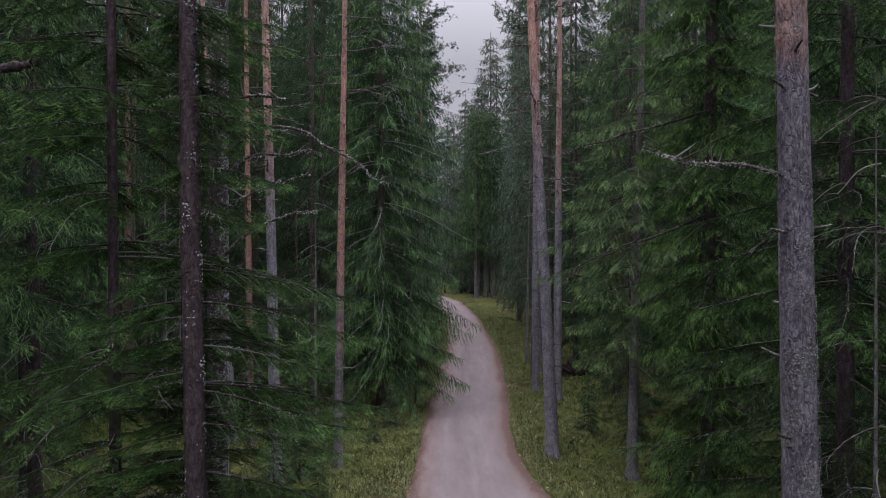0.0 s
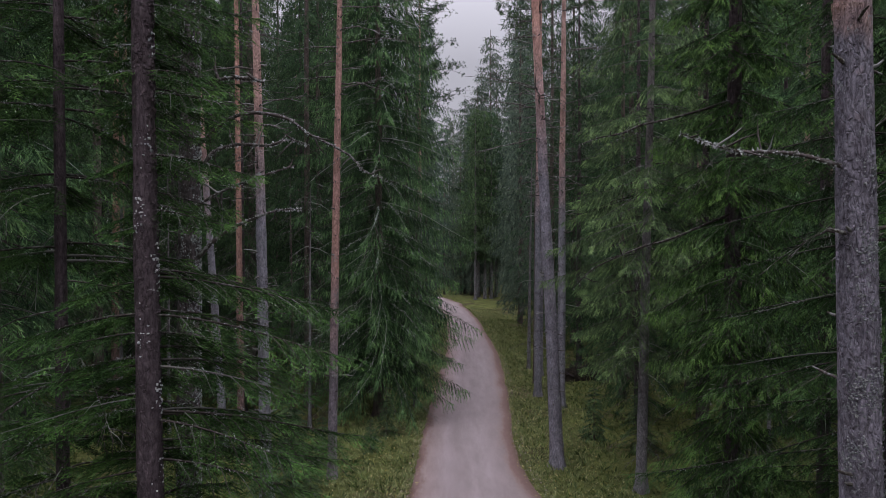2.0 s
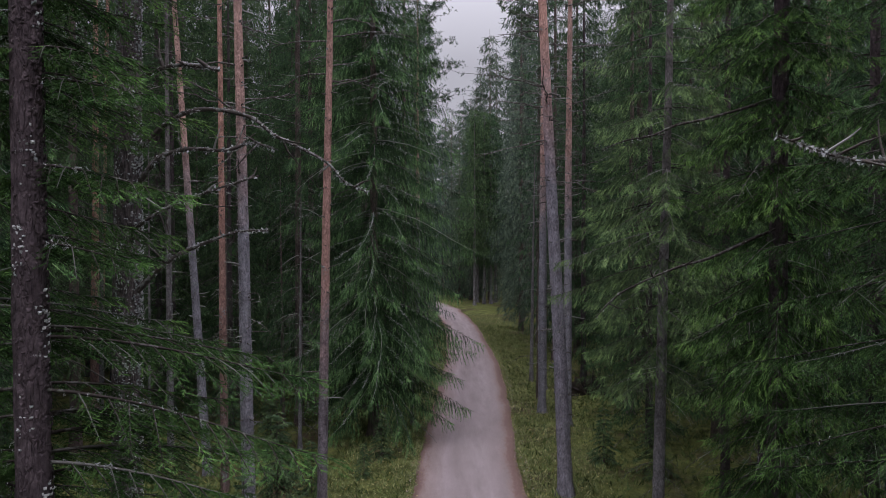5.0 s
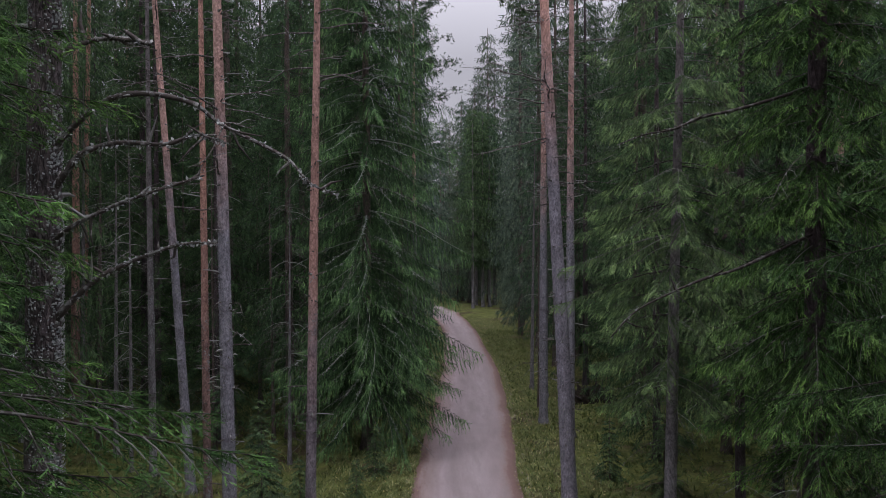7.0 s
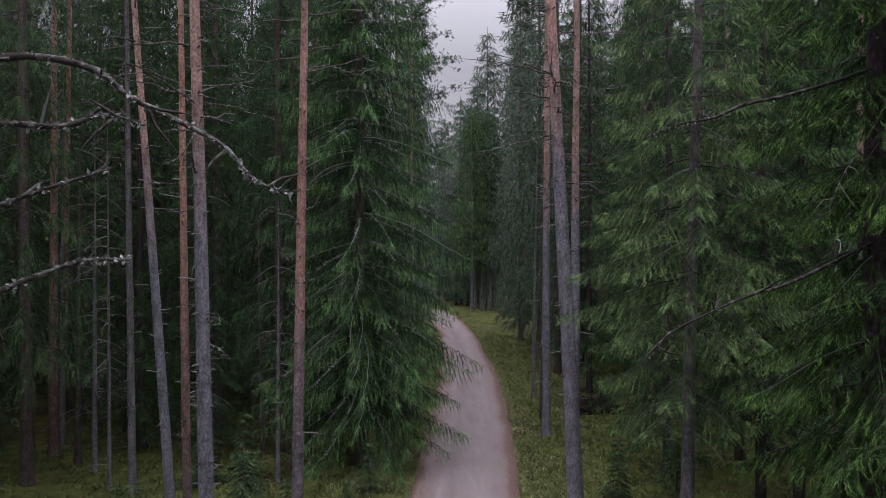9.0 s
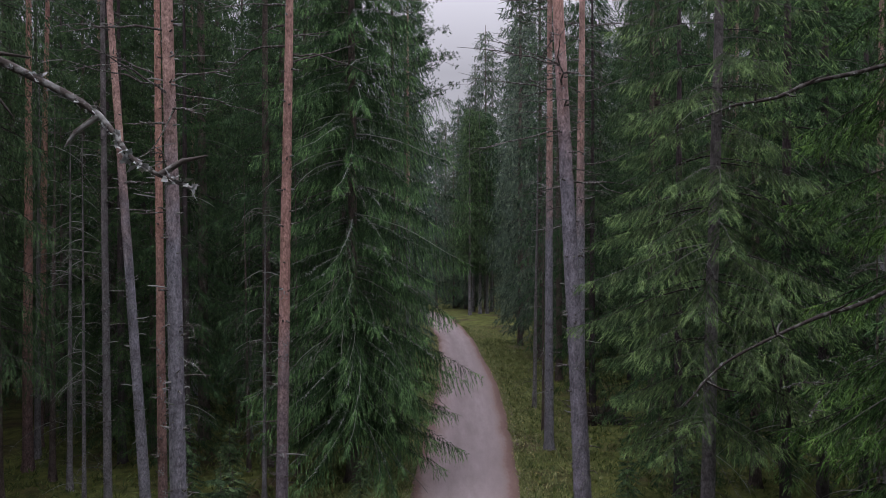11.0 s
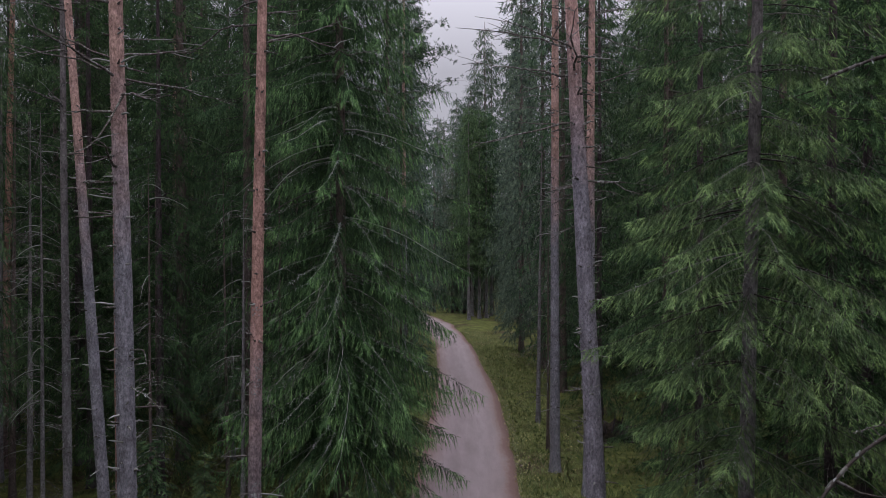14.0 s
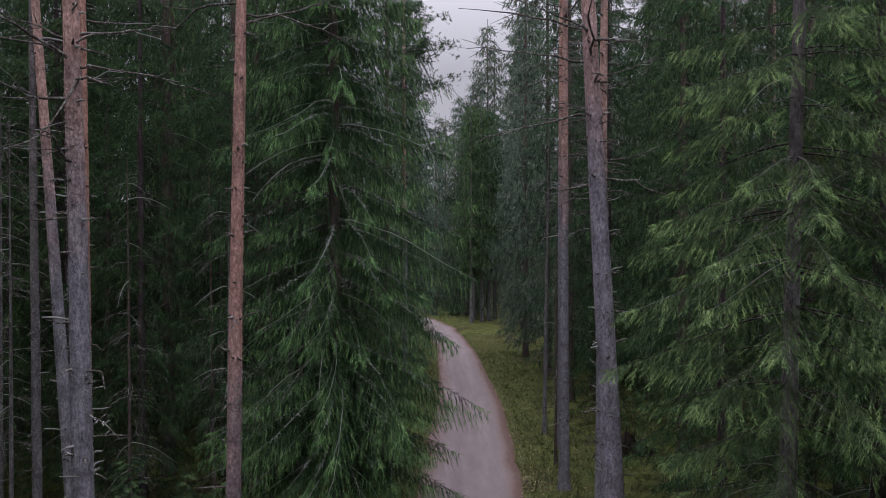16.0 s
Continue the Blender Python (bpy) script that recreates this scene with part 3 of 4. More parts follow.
def crooked(rng, p, a, length, tilt, r0=0.023, forks=4):
    """A crooked dead branch with a few forks."""
    s = np.linspace(0, 1, 8)
    ax = np.stack([length * s, np.cumsum(rng.normal(0, 0.025, 8)) * length, length * (tilt * s - rng.uniform(-0.1, 0.35) * s ** 2) + np.cumsum(rng.normal(0, 0.015, 8)) * length], 1)
    ax[0] = 0
    out = [tube(turn_z(ax, a) + p, np.linspace(r0, 0.004, 8), 5)]
    for k in range(forks):
        i = rng.integers(3, 7)
        d = unit(np.array([0.7, rng.choice((-1, 1)) * rng.uniform(0.4, 0.9), rng.uniform(-0.4, 0.5)])) * length * rng.uniform(0.15, 0.4)
        out.append(tube(turn_z(np.stack([ax[i], ax[i] + d * 0.5 + rng.normal(0, 0.02, 3), ax[i] + d]), a) + p, (0.008, 0.006, 0.003), 4))
    return out


def plant_pine(pn, x, y, label, mat, group="pines of the forest", turn=0.0, scale=1.0):
    ob = thing("pine_tree", x, y, foot_z(x, y), label, PINE_CATEGORY, group, turn)
    ob.scale = (scale, scale, scale)
    part("trunk", pn.trunk, mat, ob)
    part("stub_wood", pn.wood, PINE_LIMB, ob, "short dead stubs", "stuff")
    for me in pn.branches:
        part("dead_branch", me, PINE_LIMB, ob)
    part("crown_wood", pn.limbs, PINE_LIMB, ob, kind="stuff")
    part("crown", pn.needles, NEEDLES_PINE, ob)
    return ob


def limb_between(ob, pts, r0, r1, mat, label, rng, tufts=0, forks=0, sides=9, name="branch"):
    """One long dead branch of a tree, through the given places, with crusts of lichen and side twigs."""
    base = np.array(ob.matrix_basis.translation)
    c = curve_of(np.asarray(pts) - base, 34)
    rr = np.linspace(r0, r1, 34) * (1 + 0.12 * rng.normal(size=34))
    pieces = [tube(c, rr, sides)]
    for k in range(forks):
        i = rng.integers(10, 32)
        d = unit(rng.normal(size=3) * np.array([1, 0.6, 0.9]) + np.array([0.3, 0, 0.1])) * rng.uniform(0.06, 0.28)
        pieces.append(tube(np.stack([c[i], c[i] + d * 0.5 + rng.normal(0, 0.012, 3), c[i] + d]), (r1 * 1.3 + 0.002, r1 + 0.0015, 0.002), 4))
    br = part(name, mesh_from(name, *joined(pieces), smooth=True), mat, ob, label)
    if tufts:
        i = rng.integers(0, 33, tufts)
        p = c[i] + (c[i + 1] - c[i]) * rng.random((tufts, 1)) + unit(rng.normal(size=(tufts, 3))) * rr[i][:, None] * 0.8
        d = rng.normal(size=(tufts, 3)) + np.array([0, 0, -0.4])
        part("lichen", mesh_from("lichen", *shoots_mesh(p, d, rng.uniform(0.012, 0.038, tufts), np.full(tufts, 0.02), 2, 0.012, 0.005, rng)), LICHEN_MAT, br, kind="stuff")
    return br


# ---- ground and road ----
GROUND = -0.33  # the road's level
ROAD_RIGHT = [(-25, 2.2), (16.2, 2.3), (17.6, 3.2), (18.6, 2.95), (19.8, 2.46), (21.2, 2.27), (23.2, 2.17), (26.6, 2.21), (30, 2.43), (33.5, 2.6), (37, 2.78), (41, 2.92), (46, 2.92), (52, 2.72), (60.5, 2.58), (67, 2.12), (73, 1.65), (80, 0.2), (88, -3.6), (96, -9.5)]
ROAD_LEFT = [(-25, -0.95), (19.8, -0.86), (21.7, -0.75), (25.3, -0.64), (30.3, -0.45), (35, -0.21), (37.3, -0.12), (40, 0.05), (44.3, 0.24), (52, 0.35), (60.5, 0.25), (67, -0.3), (73, -0.9), (80, -2.5), (88, -6.4), (96, -12.5)]


def road_edges(y):
    return tuple(np.interp(y, [q[0] for q in side], [q[1] for q in side]) for side in (ROAD_LEFT, ROAD_RIGHT))


def ground_z(x, y):
    """The forest floor: level at the road, uneven among the trees."""
    l, r = road_edges(y)
    away = np.maximum(np.maximum(l - x, x - r), 0)
    rough = np.sin(x * 1.7 + 0.6 * np.sin(y * 0.9)) * np.sin(y * 1.3 + x * 0.4) * 0.07 + np.sin(x * 0.31 + 1) * np.sin(y * 0.27) * 0.16
    return rough * np.clip((away - 0.3) / 2.5, 0, 1) + 0.06 * np.clip(away / 0.8, 0, 1) * np.exp(-away / 3) + GROUND - 0.02 + 0.03 * (away > 0.02)


def foot_z(x, y):
    return float(ground_z(np.array([x]), np.array([y]))[0]) - 0.02


def grid_sheet(xs, ys, zfun):
    x, y = np.meshgrid(xs, ys)
    v = np.stack([x.ravel(), y.ravel(), zfun(x.ravel(), y.ravel())], 1)
    nx = len(xs)
    i = (np.arange(len(ys) - 1)[:, None] * nx + np.arange(nx - 1)[None]).ravel()
    return v, np.stack([i, i + 1, i + nx + 1, i + nx], 1)


def ground_mat():
    m, n, l, b = shader("forest_floor", 0.95, 0.1)
    big, mid, fine = noise_tex(n, l, 0.35, 4.0), noise_tex(n, l, 2.2, 6.0, 0.7), noise_tex(n, l, 26.0, 6.0, 0.75)
    moss = ramp(n, l, mid, [(0.3, (0.040, 0.045, 0.016)), (0.5, (0.086, 0.102, 0.034)), (0.7, (0.148, 0.160, 0.055))])
    litter = ramp(n, l, mid, [(0.3, (0.035, 0.027, 0.018)), (0.7, (0.09, 0.07, 0.045))])
    c = mixed(n, l, ramp(n, l, big, [(0.5, (0, 0, 0)), (0.66, (1, 1, 1))]), moss, litter)
    c = mixed(n, l, 0.85, c, ramp(n, l, fine, [(0.3, (0.45, 0.45, 0.45)), (0.7, (1.55, 1.5, 1.4))]), "MULTIPLY")
    l.new(c, b.inputs["Base Color"])
    bump(n, l, b, fine, 0.06, 1.0)
    return m


def road_mat():
    m, n, l, b = shader("packed_gravel", 0.92, 0.2)
    t = n.new("ShaderNodeTexCoord")
    sep = n.new("ShaderNodeSeparateXYZ")
    l.new(t.outputs["UV"], sep.inputs[0])
    grit, mid, big = noise_tex(n, l, 70.0, 5.0, 0.75), noise_tex(n, l, 3.5, 6.0, 0.65, (1, 0.16, 1)), noise_tex(n, l, 0.6, 4.0, 0.6, (2.5, 0.2, 1))
    wob = n.new("ShaderNodeMath")
    wob.operation = "MULTIPLY_ADD"
    wob.inputs[1].default_value = 0.16
    l.new(mid, wob.inputs[0])
    l.new(sep.outputs["X"], wob.inputs[2])
    ragged = n.new("ShaderNodeMath")
    ragged.operation = "MULTIPLY_ADD"
    ragged.inputs[1].default_value = 0.1
    l.new(noise_tex(n, l, 11.0, 5.0, 0.75, (1, 0.45, 1)), ragged.inputs[0])
    l.new(wob.outputs[0], ragged.inputs[2])
    centred = n.new("ShaderNodeMath")
    centred.operation = "SUBTRACT"
    centred.inputs[1].default_value = 0.13
    l.new(ragged.outputs[0], centred.inputs[0])
    across = centred.outputs[0]
    c = ramp(n, l, across, [(0.0, (0.11, 0.07, 0.06)), (0.07, (0.155, 0.105, 0.097)), (0.13, (0.215, 0.168, 0.168)), (0.3, (0.246, 0.210, 0.222)), (0.38, (0.222, 0.187, 0.197)), (0.55, (0.232, 0.198, 0.208)), (0.68, (0.250, 0.214, 0.226)), (0.82, (0.228, 0.190, 0.198)), (0.87, (0.205, 0.157, 0.155)), (0.91, (0.152, 0.1, 0.092)), (0.97, (0.125, 0.08, 0.071)), (1.0, (0.1, 0.066, 0.056))])
    c = mixed(n, l, 0.6, c, ramp(n, l, big, [(0.35, (0.9, 0.88, 0.88)), (0.65, (1.06, 1.06, 1.07))]), "MULTIPLY")
    c = mixed(n, l, 0.6, c, ramp(n, l, mid, [(0.35, (0.82, 0.79, 0.78)), (0.65, (1.12, 1.12, 1.12))]), "MULTIPLY")
    c = mixed(n, l, 0.8, c, ramp(n, l, grit, [(0.3, (0.72, 0.71, 0.7)), (0.7, (1.25, 1.25, 1.25))]), "MULTIPLY")
    l.new(c, b.inputs["Base Color"])
    bump(n, l, b, grit, 0.012, 0.8)
    return m


def axis_steps(stops):
    return np.concatenate([np.arange(a, b, s) for a, b, s in stops])


gx = axis_steps([(-1200, -80, 160), (-80, -16, 4), (-16, -3, 0.5), (-3, 5, 0.2), (5, 16, 0.5), (16, 80, 4), (80, 1201, 160)])
gy = axis_steps([(-1200, -40, 160), (-40, 10, 2.5), (10, 70, 0.4), (70, 130, 3), (130, 1300, 160)])
ground = part("ground", mesh_from("ground", *grid_sheet(gx, gy, ground_z), smooth=True), ground_mat(), None)
tagged(ground, "mossy forest floor with needle litter under the trees", "ground", kind="structure")


def build_road():
    ys = np.arange(-25, 96, 0.25)
    k = 25
    l, r = road_edges(ys)
    rng = np.random.default_rng(5)
    wl_ = np.interp(ys, ys[::6], rng.normal(0, 0.06, len(ys[::6])))
    wr_ = np.interp(ys, ys[::6], rng.normal(0, 0.06, len(ys[::6])))
    l, r = l - 0.1 + wl_, r + 0.05 + wr_
    u = np.linspace(0, 1, k)
    x = l[:, None] + (r - l)[:, None] * u
    rut = -0.014 * (np.exp(-((u - 0.3) / 0.08) ** 2) + np.exp(-((u - 0.72) / 0.08) ** 2)) + 0.03 * np.sin(u * 3.1416)
    edge = np.where((u < 0.02) | (u > 0.98), -0.06, 0)
    z = GROUND + 0.03 + rut[None] + edge[None] + rng.normal(0, 0.003, x.shape)
    v = np.stack([x, np.repeat(ys[:, None], k, 1), z], -1).reshape(-1, 3)
    i = (np.arange(len(ys) - 1)[:, None] * k + np.arange(k - 1)[None]).ravel()
    f = np.stack([i, i + 1, i + k + 1, i + k], 1)
    me = mesh_from("road", v, f, True)
    uv = me.uv_layers.new(name="across")
    flat = np.stack([np.tile(u, len(ys))[f.ravel()], v[f.ravel(), 1] * 0.1], 1).astype(np.float32)
    uv.data.foreach_set("uv", flat.ravel())
    road = part("road", me, road_mat(), None)
    return tagged(road, "packed pale gravel forest road with reddish worn edges", "road", kind="structure")


build_road()


# ---- pines beside the road ----
def pine(x, y, seed, r, lean, mat, label, **kw):
    kw = {"height": 23.0, "crown_from": 15.5, **kw}
    scales = kw.pop("scales", 0)
    pn = Pine(seed, kw.pop("height"), r, lean, kw.pop("crown_from"), **kw)
    ob = plant_pine(pn, x, y, label, mat)
    if scales:
        part("loose_bark", mesh_from("loose_bark", *flakes(np.random.default_rng(seed + 500), scales, 0.3, 9.0, pn.radius, pn.centre, 0.026, 0.006)), mat, ob, "loose scales of bark", "stuff")
        part("lichen", mesh_from("lichen", *flakes(np.random.default_rng(seed + 600), scales // 2, 0.2, 6.5, pn.radius, pn.centre, 0.02, 0.009, 50)), LICHEN_DULL, ob, "grey lichen crusts", "stuff")
    return ob, pn


rng = np.random.default_rng(11)

# the thick lichened pine close to the road, and its long dead branch
pine_a, pa = pine(3.33, 7.15, 1, 0.178, (-0.033, 0.0), BARK_PINE_NEAR, "thick pine with scaly grey bark turning orange high up", stubs=34, sides=28, long_from=11, long_dead=8)
limb_between(pine_a, [(2.98, 7.12, 6.59), (2.71, 7.1, 6.66), (2.45, 7.0, 6.68), (2.17, 6.95, 6.68), (1.96, 6.9, 6.72), (1.7, 6.85, 6.8)], 0.019, 0.005, PINE_LIMB, "crooked dead branch crusted with lichen", rng, 420, 7)
part("loose_bark", mesh_from("loose_bark", *flakes(np.random.default_rng(3), 2600, 2.5, 9.5, pa.radius, pa.centre, 0.02, 0.004)), BARK_PINE_NEAR, pine_a, "loose curling scales of bark", "stuff")
part("lichen", mesh_from("lichen", *flakes(np.random.default_rng(4), 3800, 1.0, 7.0, pa.radius, pa.centre, 0.015, 0.007, 70)), LICHEN_DULL, pine_a, "pale grey lichen crusts", "stuff")

# the lichen-crusted trunk with the bowed dead branches
crusted, pc = pine(-2.62, 9.15, 2, 0.135, (0.012, 0.0), BARK_CRUSTED, "old trunk crusted all over with grey lichen", stubs=5, sides=24, long_from=12, long_dead=6)
for pts, r0, r1, tf in (
        ([(-2.5, 9.15, 6.9), (-2.38, 9.1, 7.02), (-2.1, 9.0, 7.21), (-1.83, 8.95, 7.26), (-1.5, 8.9, 7.19), (-1.33, 8.9, 7.06), (-1.15, 8.9, 6.97), (-0.91, 8.9, 6.84), (-0.77, 8.83, 6.69), (-0.594, 8.77, 6.61)], 0.021, 0.006, 300),
        ([(-2.52, 9.15, 6.62), (-2.38, 9.1, 6.78), (-2.26, 9.1, 6.91), (-2.02, 9.1, 6.97), (-1.75, 9.12, 6.96), (-1.55, 9.15, 7.02), (-1.36, 9.15, 6.97)], 0.027, 0.006, 320),
        ([(-2.5, 9.1, 6.3), (-2.34, 9.05, 6.42), (-2.08, 9.05, 6.55), (-1.78, 9.0, 6.65), (-1.46, 9.0, 6.75)], 0.018, 0.007, 120),
        ([(-2.5, 9.15, 7.5), (-2.32, 9.1, 7.58), (-2.1, 9.0, 7.61), (-1.9, 8.9, 7.58), (-1.71, 8.8, 7.53)], 0.02, 0.012, 130),
        ([(-2.55, 9.15, 5.72), (-2.39, 9.1, 5.91), (-2.19, 9.1, 6.09), (-1.97, 9.1, 6.2), (-1.66, 9.1, 6.31), (-1.41, 9.1, 6.32)], 0.026, 0.007, 300)):
    limb_between(crusted, pts, r0, r1, PINE_LIMB, "bowed dead branch with lichen", rng, tf, 6)
part("lichen", mesh_from("lichen", *flakes(np.random.default_rng(6), 9000, 3.0, 9.5, pc.radius, pc.centre, 0.013, 0.006, 420)), LICHEN_MAT, crusted, "thick grey lichen crusts", "stuff")

# a pine close by on the bank, of which a broken branch reaches out
broken, pb = pine(-2.75, 2.6, 3, 0.14, (0.0, 0.0), BARK_DARK, "dark old pine with a broken dead branch", stubs=20, sides=18, long_dead=4, long_from=12)
limb_between(broken, [(-2.7, 2.65, 6.35), (-2.2, 2.7, 6.46), (-1.8, 2.75, 6.56), (-1.55, 2.78, 6.65), (-1.42, 2.8, 6.68)], 0.03, 0.014, BARK_DARK, "thick broken dead branch", rng, 0, 2)

# the row of slender pines on the far side of the clearing
pine(-6.53, 25.1, 21, 0.125, (-0.064, 0.0), BARK_PINE, "slender leaning pine, grey below and orange above", scales=1600, stubs=70, long_from=7.5, long_dead=16)
pine(-5.58, 23.3, 22, 0.1, (-0.005, 0.0), BARK_PINE_RED, "slim reddish pine with bare trunk", scales=1600, stubs=60, long_from=8.5, long_dead=16)
pine_l3, p3 = pine(-4.15, 19.95, 23, 0.145, (-0.0165, 0.0), BARK_PINE, "straight pine with grey lower trunk and many dead stubs", scales=1600, stubs=95, long_from=7.8, long_dead=20)
limb_between(pine_l3, [(-4.2, 19.9, 8.6), (-4.31, 19.6, 8.15), (-4.42, 19.3, 7.82), (-4.65, 19.0, 7.64)], 0.016, 0.006, DEADWOOD, "pale hanging dead branch", rng, 0, 2)
limb_between(pine_l3, [(-4.15, 19.9, 5.02), (-4.02, 19.85, 5.03), (-3.91, 19.8, 5.02), (-3.83, 19.7, 4.83)], 0.011, 0.006, DEADWOOD, "short pale dead branch", rng, 0, 2)
limb_between(pine_l3, [(-4.15, 19.9, 4.52), (-4.05, 19.85, 4.47), (-3.88, 19.8, 4.4), (-3.66, 19.7, 4.24)], 0.011, 0.006, DEADWOOD, "short pale dead branch", rng, 30, 2)
pine(-2.86, 21.7, 24, 0.118, (0.02, 0.0), BARK_PINE_PINK, "straight slim pine with smooth pinkish bark", scales=1600, stubs=55, long_from=9.5, long_dead=14)
pine(-8.1, 26.7, 25, 0.1, (-0.003, 0.0), BARK_GREY, "dark slim pine trunk among the spruces", scales=1600, stubs=50, long_dead=10)
pine(-11.95, 30.4, 26, 0.15, (0.012, 0.0), BARK_PINE_RED, "distant reddish pine among dark spruces", stubs=30, long_dead=8)
pine(-12.9, 33.0, 27, 0.14, (0.03, 0.0), BARK_PINE_RED, "distant reddish pine among dark spruces", stubs=30, long_dead=8)
pine(3.1, 22.7, 28, 0.18, (-0.05, 0.0), BARK_PINE_GREY, "tall grey pine leaning over the road verge", scales=1600, stubs=90, long_from=7.2, long_dead=22, sides=18)
pine(4.2, 29.7, 29, 0.155, (0.006, 0.0), BARK_PINE, "tall pine with many dead branches", scales=1600, stubs=80, long_from=6.5, long_dead=34, crown_from=12.8, tufts=1800)
pine(3.65, 32.0, 30, 0.145, (0.003, 0.0), BARK_PINE, "straight pine with a clean trunk", scales=1600, stubs=50, long_from=9.0, long_dead=14, crown_from=14.2, tufts=1500)
pine(4.35, 36.9, 31, 0.13, (0.0, 0.0), BARK_PINE_GREY, "grey pine standing behind another", scales=1600, stubs=40, long_dead=18, crown_from=11.5, tufts=1800)
pine(-1.3, 48.0, 37, 0.14, (0.0, 0.0), BARK_PINE, "pine whose tufted crown stands out beside the sky", stubs=30, long_dead=8, crown_from=13.0, tufts=4600)
pine(-10.2, 41.0, 36, 0.14, (0.0, 0.0), BARK_PINE, "pine deep in the wood", stubs=30, long_dead=8)

# ---- spruces close to the path ----
NEAR = dict(fine=True, lichen=(50, 0.028), sag=0.5, spread=1.9, step=0.02, shoot=0.085, width=0.006, bare=0.1, barbs=9, barb=(0.023, 0.0026), near=True)
dark_a = Spruce(41, 19.0, 2.0, 1.5, 0.105, hang=0.16, per=13, whorl=0.42, top_from=9.0, dead=0, lean=(-0.007, 0), gaps=0.08, lopside=(0.0, 0.22), slim=(6.15, 10.0, 0.5), open_side=(-1.57, 0.3), **NEAR)
dark_tree = plant_spruce(dark_a, -2.04, 6.7, "dark spruce trunk with flaking bark and pale lichen", BARK_DARK, NEEDLES)
dark_r, dark_c = (lambda z: 0.103 * (1 - 0.9 * (z / 19.0) ** 1.15)), (lambda z: np.array([-0.007 * z, 0, z]))
part("loose_bark", mesh_from("loose_bark", *flakes(np.random.default_rng(8), 4200, 2.5, 9.5, dark_r, dark_c, 0.024, 0.006)), BARK_DARK, dark_tree, "dark flaking bark", "stuff")
part("lichen", mesh_from("lichen", *flakes(np.random.default_rng(9), 800, 2.0, 8.5, dark_r, dark_c, 0.017, 0.008, 44)), LICHEN_MAT, dark_tree, "pale lichen tufts", "stuff")

plant_spruce(Spruce(42, 17.0, 1.2, 1.65, 0.065, hang=0.2, per=11, whorl=0.45, top_from=9.5, dead=26, dead_low=1.5, lopside=(0.1, 0.15), tip=0.45, gaps=0.12, open_side=(-0.95, 0.76), clear=(5.4, 6.2), **NEAR), -3.06, 7.5,
             "spruce with drooping boughs and lichened dead twigs", BARK_DARK, NEEDLES)
plant_spruce(Spruce(43, 19.0, 1.5, 2.6, 0.12, hang=0.3, per=8, whorl=0.55, top_from=9.0, dead=20, dead_low=1.0, lopside=(3.0, 0.08), gaps=0.12, tip=0.6, **NEAR), 4.75, 9.5,
             "broad spruce with hanging green twigs", BARK_DARK, NEEDLES_SHADED)
right_b = plant_spruce(Spruce(44, 20.0, 1.6, 1.4, 0.15, hang=0.34, per=11, whorl=0.5, top_from=11.0, dead=20, dead_low=1.0, gaps=0.06, bare=0.1, tip=0.5, fine=True, step=0.03, shoot=0.115, width=0.008, barbs=7, barb=(0.04, 0.0034), near=True), 4.3, 13.0,
             "dark spruce with layered green boughs", BARK_DARK, NEEDLES)
limb_between(right_b, [(4.2, 12.9, 6.35), (3.25, 12.5, 6.0), (2.86, 12.4, 5.9), (2.45, 12.3, 5.75), (2.06, 12.2, 5.57), (1.77, 12.1, 5.31)], 0.018, 0.006, LIMB, "long bare dead branch", rng, 40, 7)
limb_between(right_b, [(4.2, 13.0, 8.0), (3.3, 12.6, 7.72), (2.79, 12.4, 7.59), (2.48, 12.3, 7.46), (2.15, 12.2, 7.39), (1.84, 12.1, 7.27)], 0.02, 0.006, LIMB, "long bare dead branch", rng, 60, 5)

# ---- the two large spruces that frame the road, and those next to them ----
MID = dict(fine=True, step=0.036, shoot=0.15, width=0.011, barbs=6, barb=(0.062, 0.0046))
SIDE = dict(fine=True, step=0.05, shoot=0.17, width=0.014, barbs=5, barb=(0.07, 0.006))
weeping = Spruce(51, 23.0, 1.9, 3.75, 0.17, hang=0.85, per=10, whorl=0.66, top_from=14.5, dead=84, dead_r=0.011, dead_len=2.7, dead_low=0.8, gaps=0.05, near=False, bare=0.08, lopside=(-0.4, 0.06), tip=0.6, lichen=(90, 0.075), skirt=7, **MID)
plant_spruce(weeping, -2.2, 28.8, "large weeping spruce with curtains of hanging twigs", BARK_SPRUCE, NEEDLES_GREY, limb_mat=LIMB_PALE)
layered = Spruce(52, 21.0, 3.7, 2.7, 0.135, bare=0.22, hang=0.42, per=8, whorl=0.6, sag=0.7, top_from=10.5, dead=44, dead_r=0.008, dead_len=1.4, dead_low=0.9, lean=(0.02, 0), gaps=0.2, tip=0.72, lichen=(30, 0.05), near=True, fine=True, step=0.027, shoot=0.12, width=0.009, barbs=6, barb=(0.05, 0.004))
plant_spruce(layered, 4.92, 21.0, "tall spruce with layered boughs and lichened dead lower branches", BARK_GREY, NEEDLES_FRESH)
mid_c = Spruce(53, 20.0, 3.2, 1.9, 0.12, hang=0.3, per=8, whorl=0.6, top_from=13.0, dead=50, gaps=0.12, tip=0.55, **SIDE)
mid_d = Spruce(54, 21.0, 3.4, 2.1, 0.13, hang=0.45, per=8, whorl=0.6, top_from=14.0, dead=40, gaps=0.1, tip=0.6, **SIDE)
shaded = Spruce(55, 21.0, 5.6, 1.9, 0.11, hang=0.4, per=8, whorl=0.6, top_from=13.0, dead=80, dead_low=1.0, gaps=0.15, tip=0.55, **SIDE)
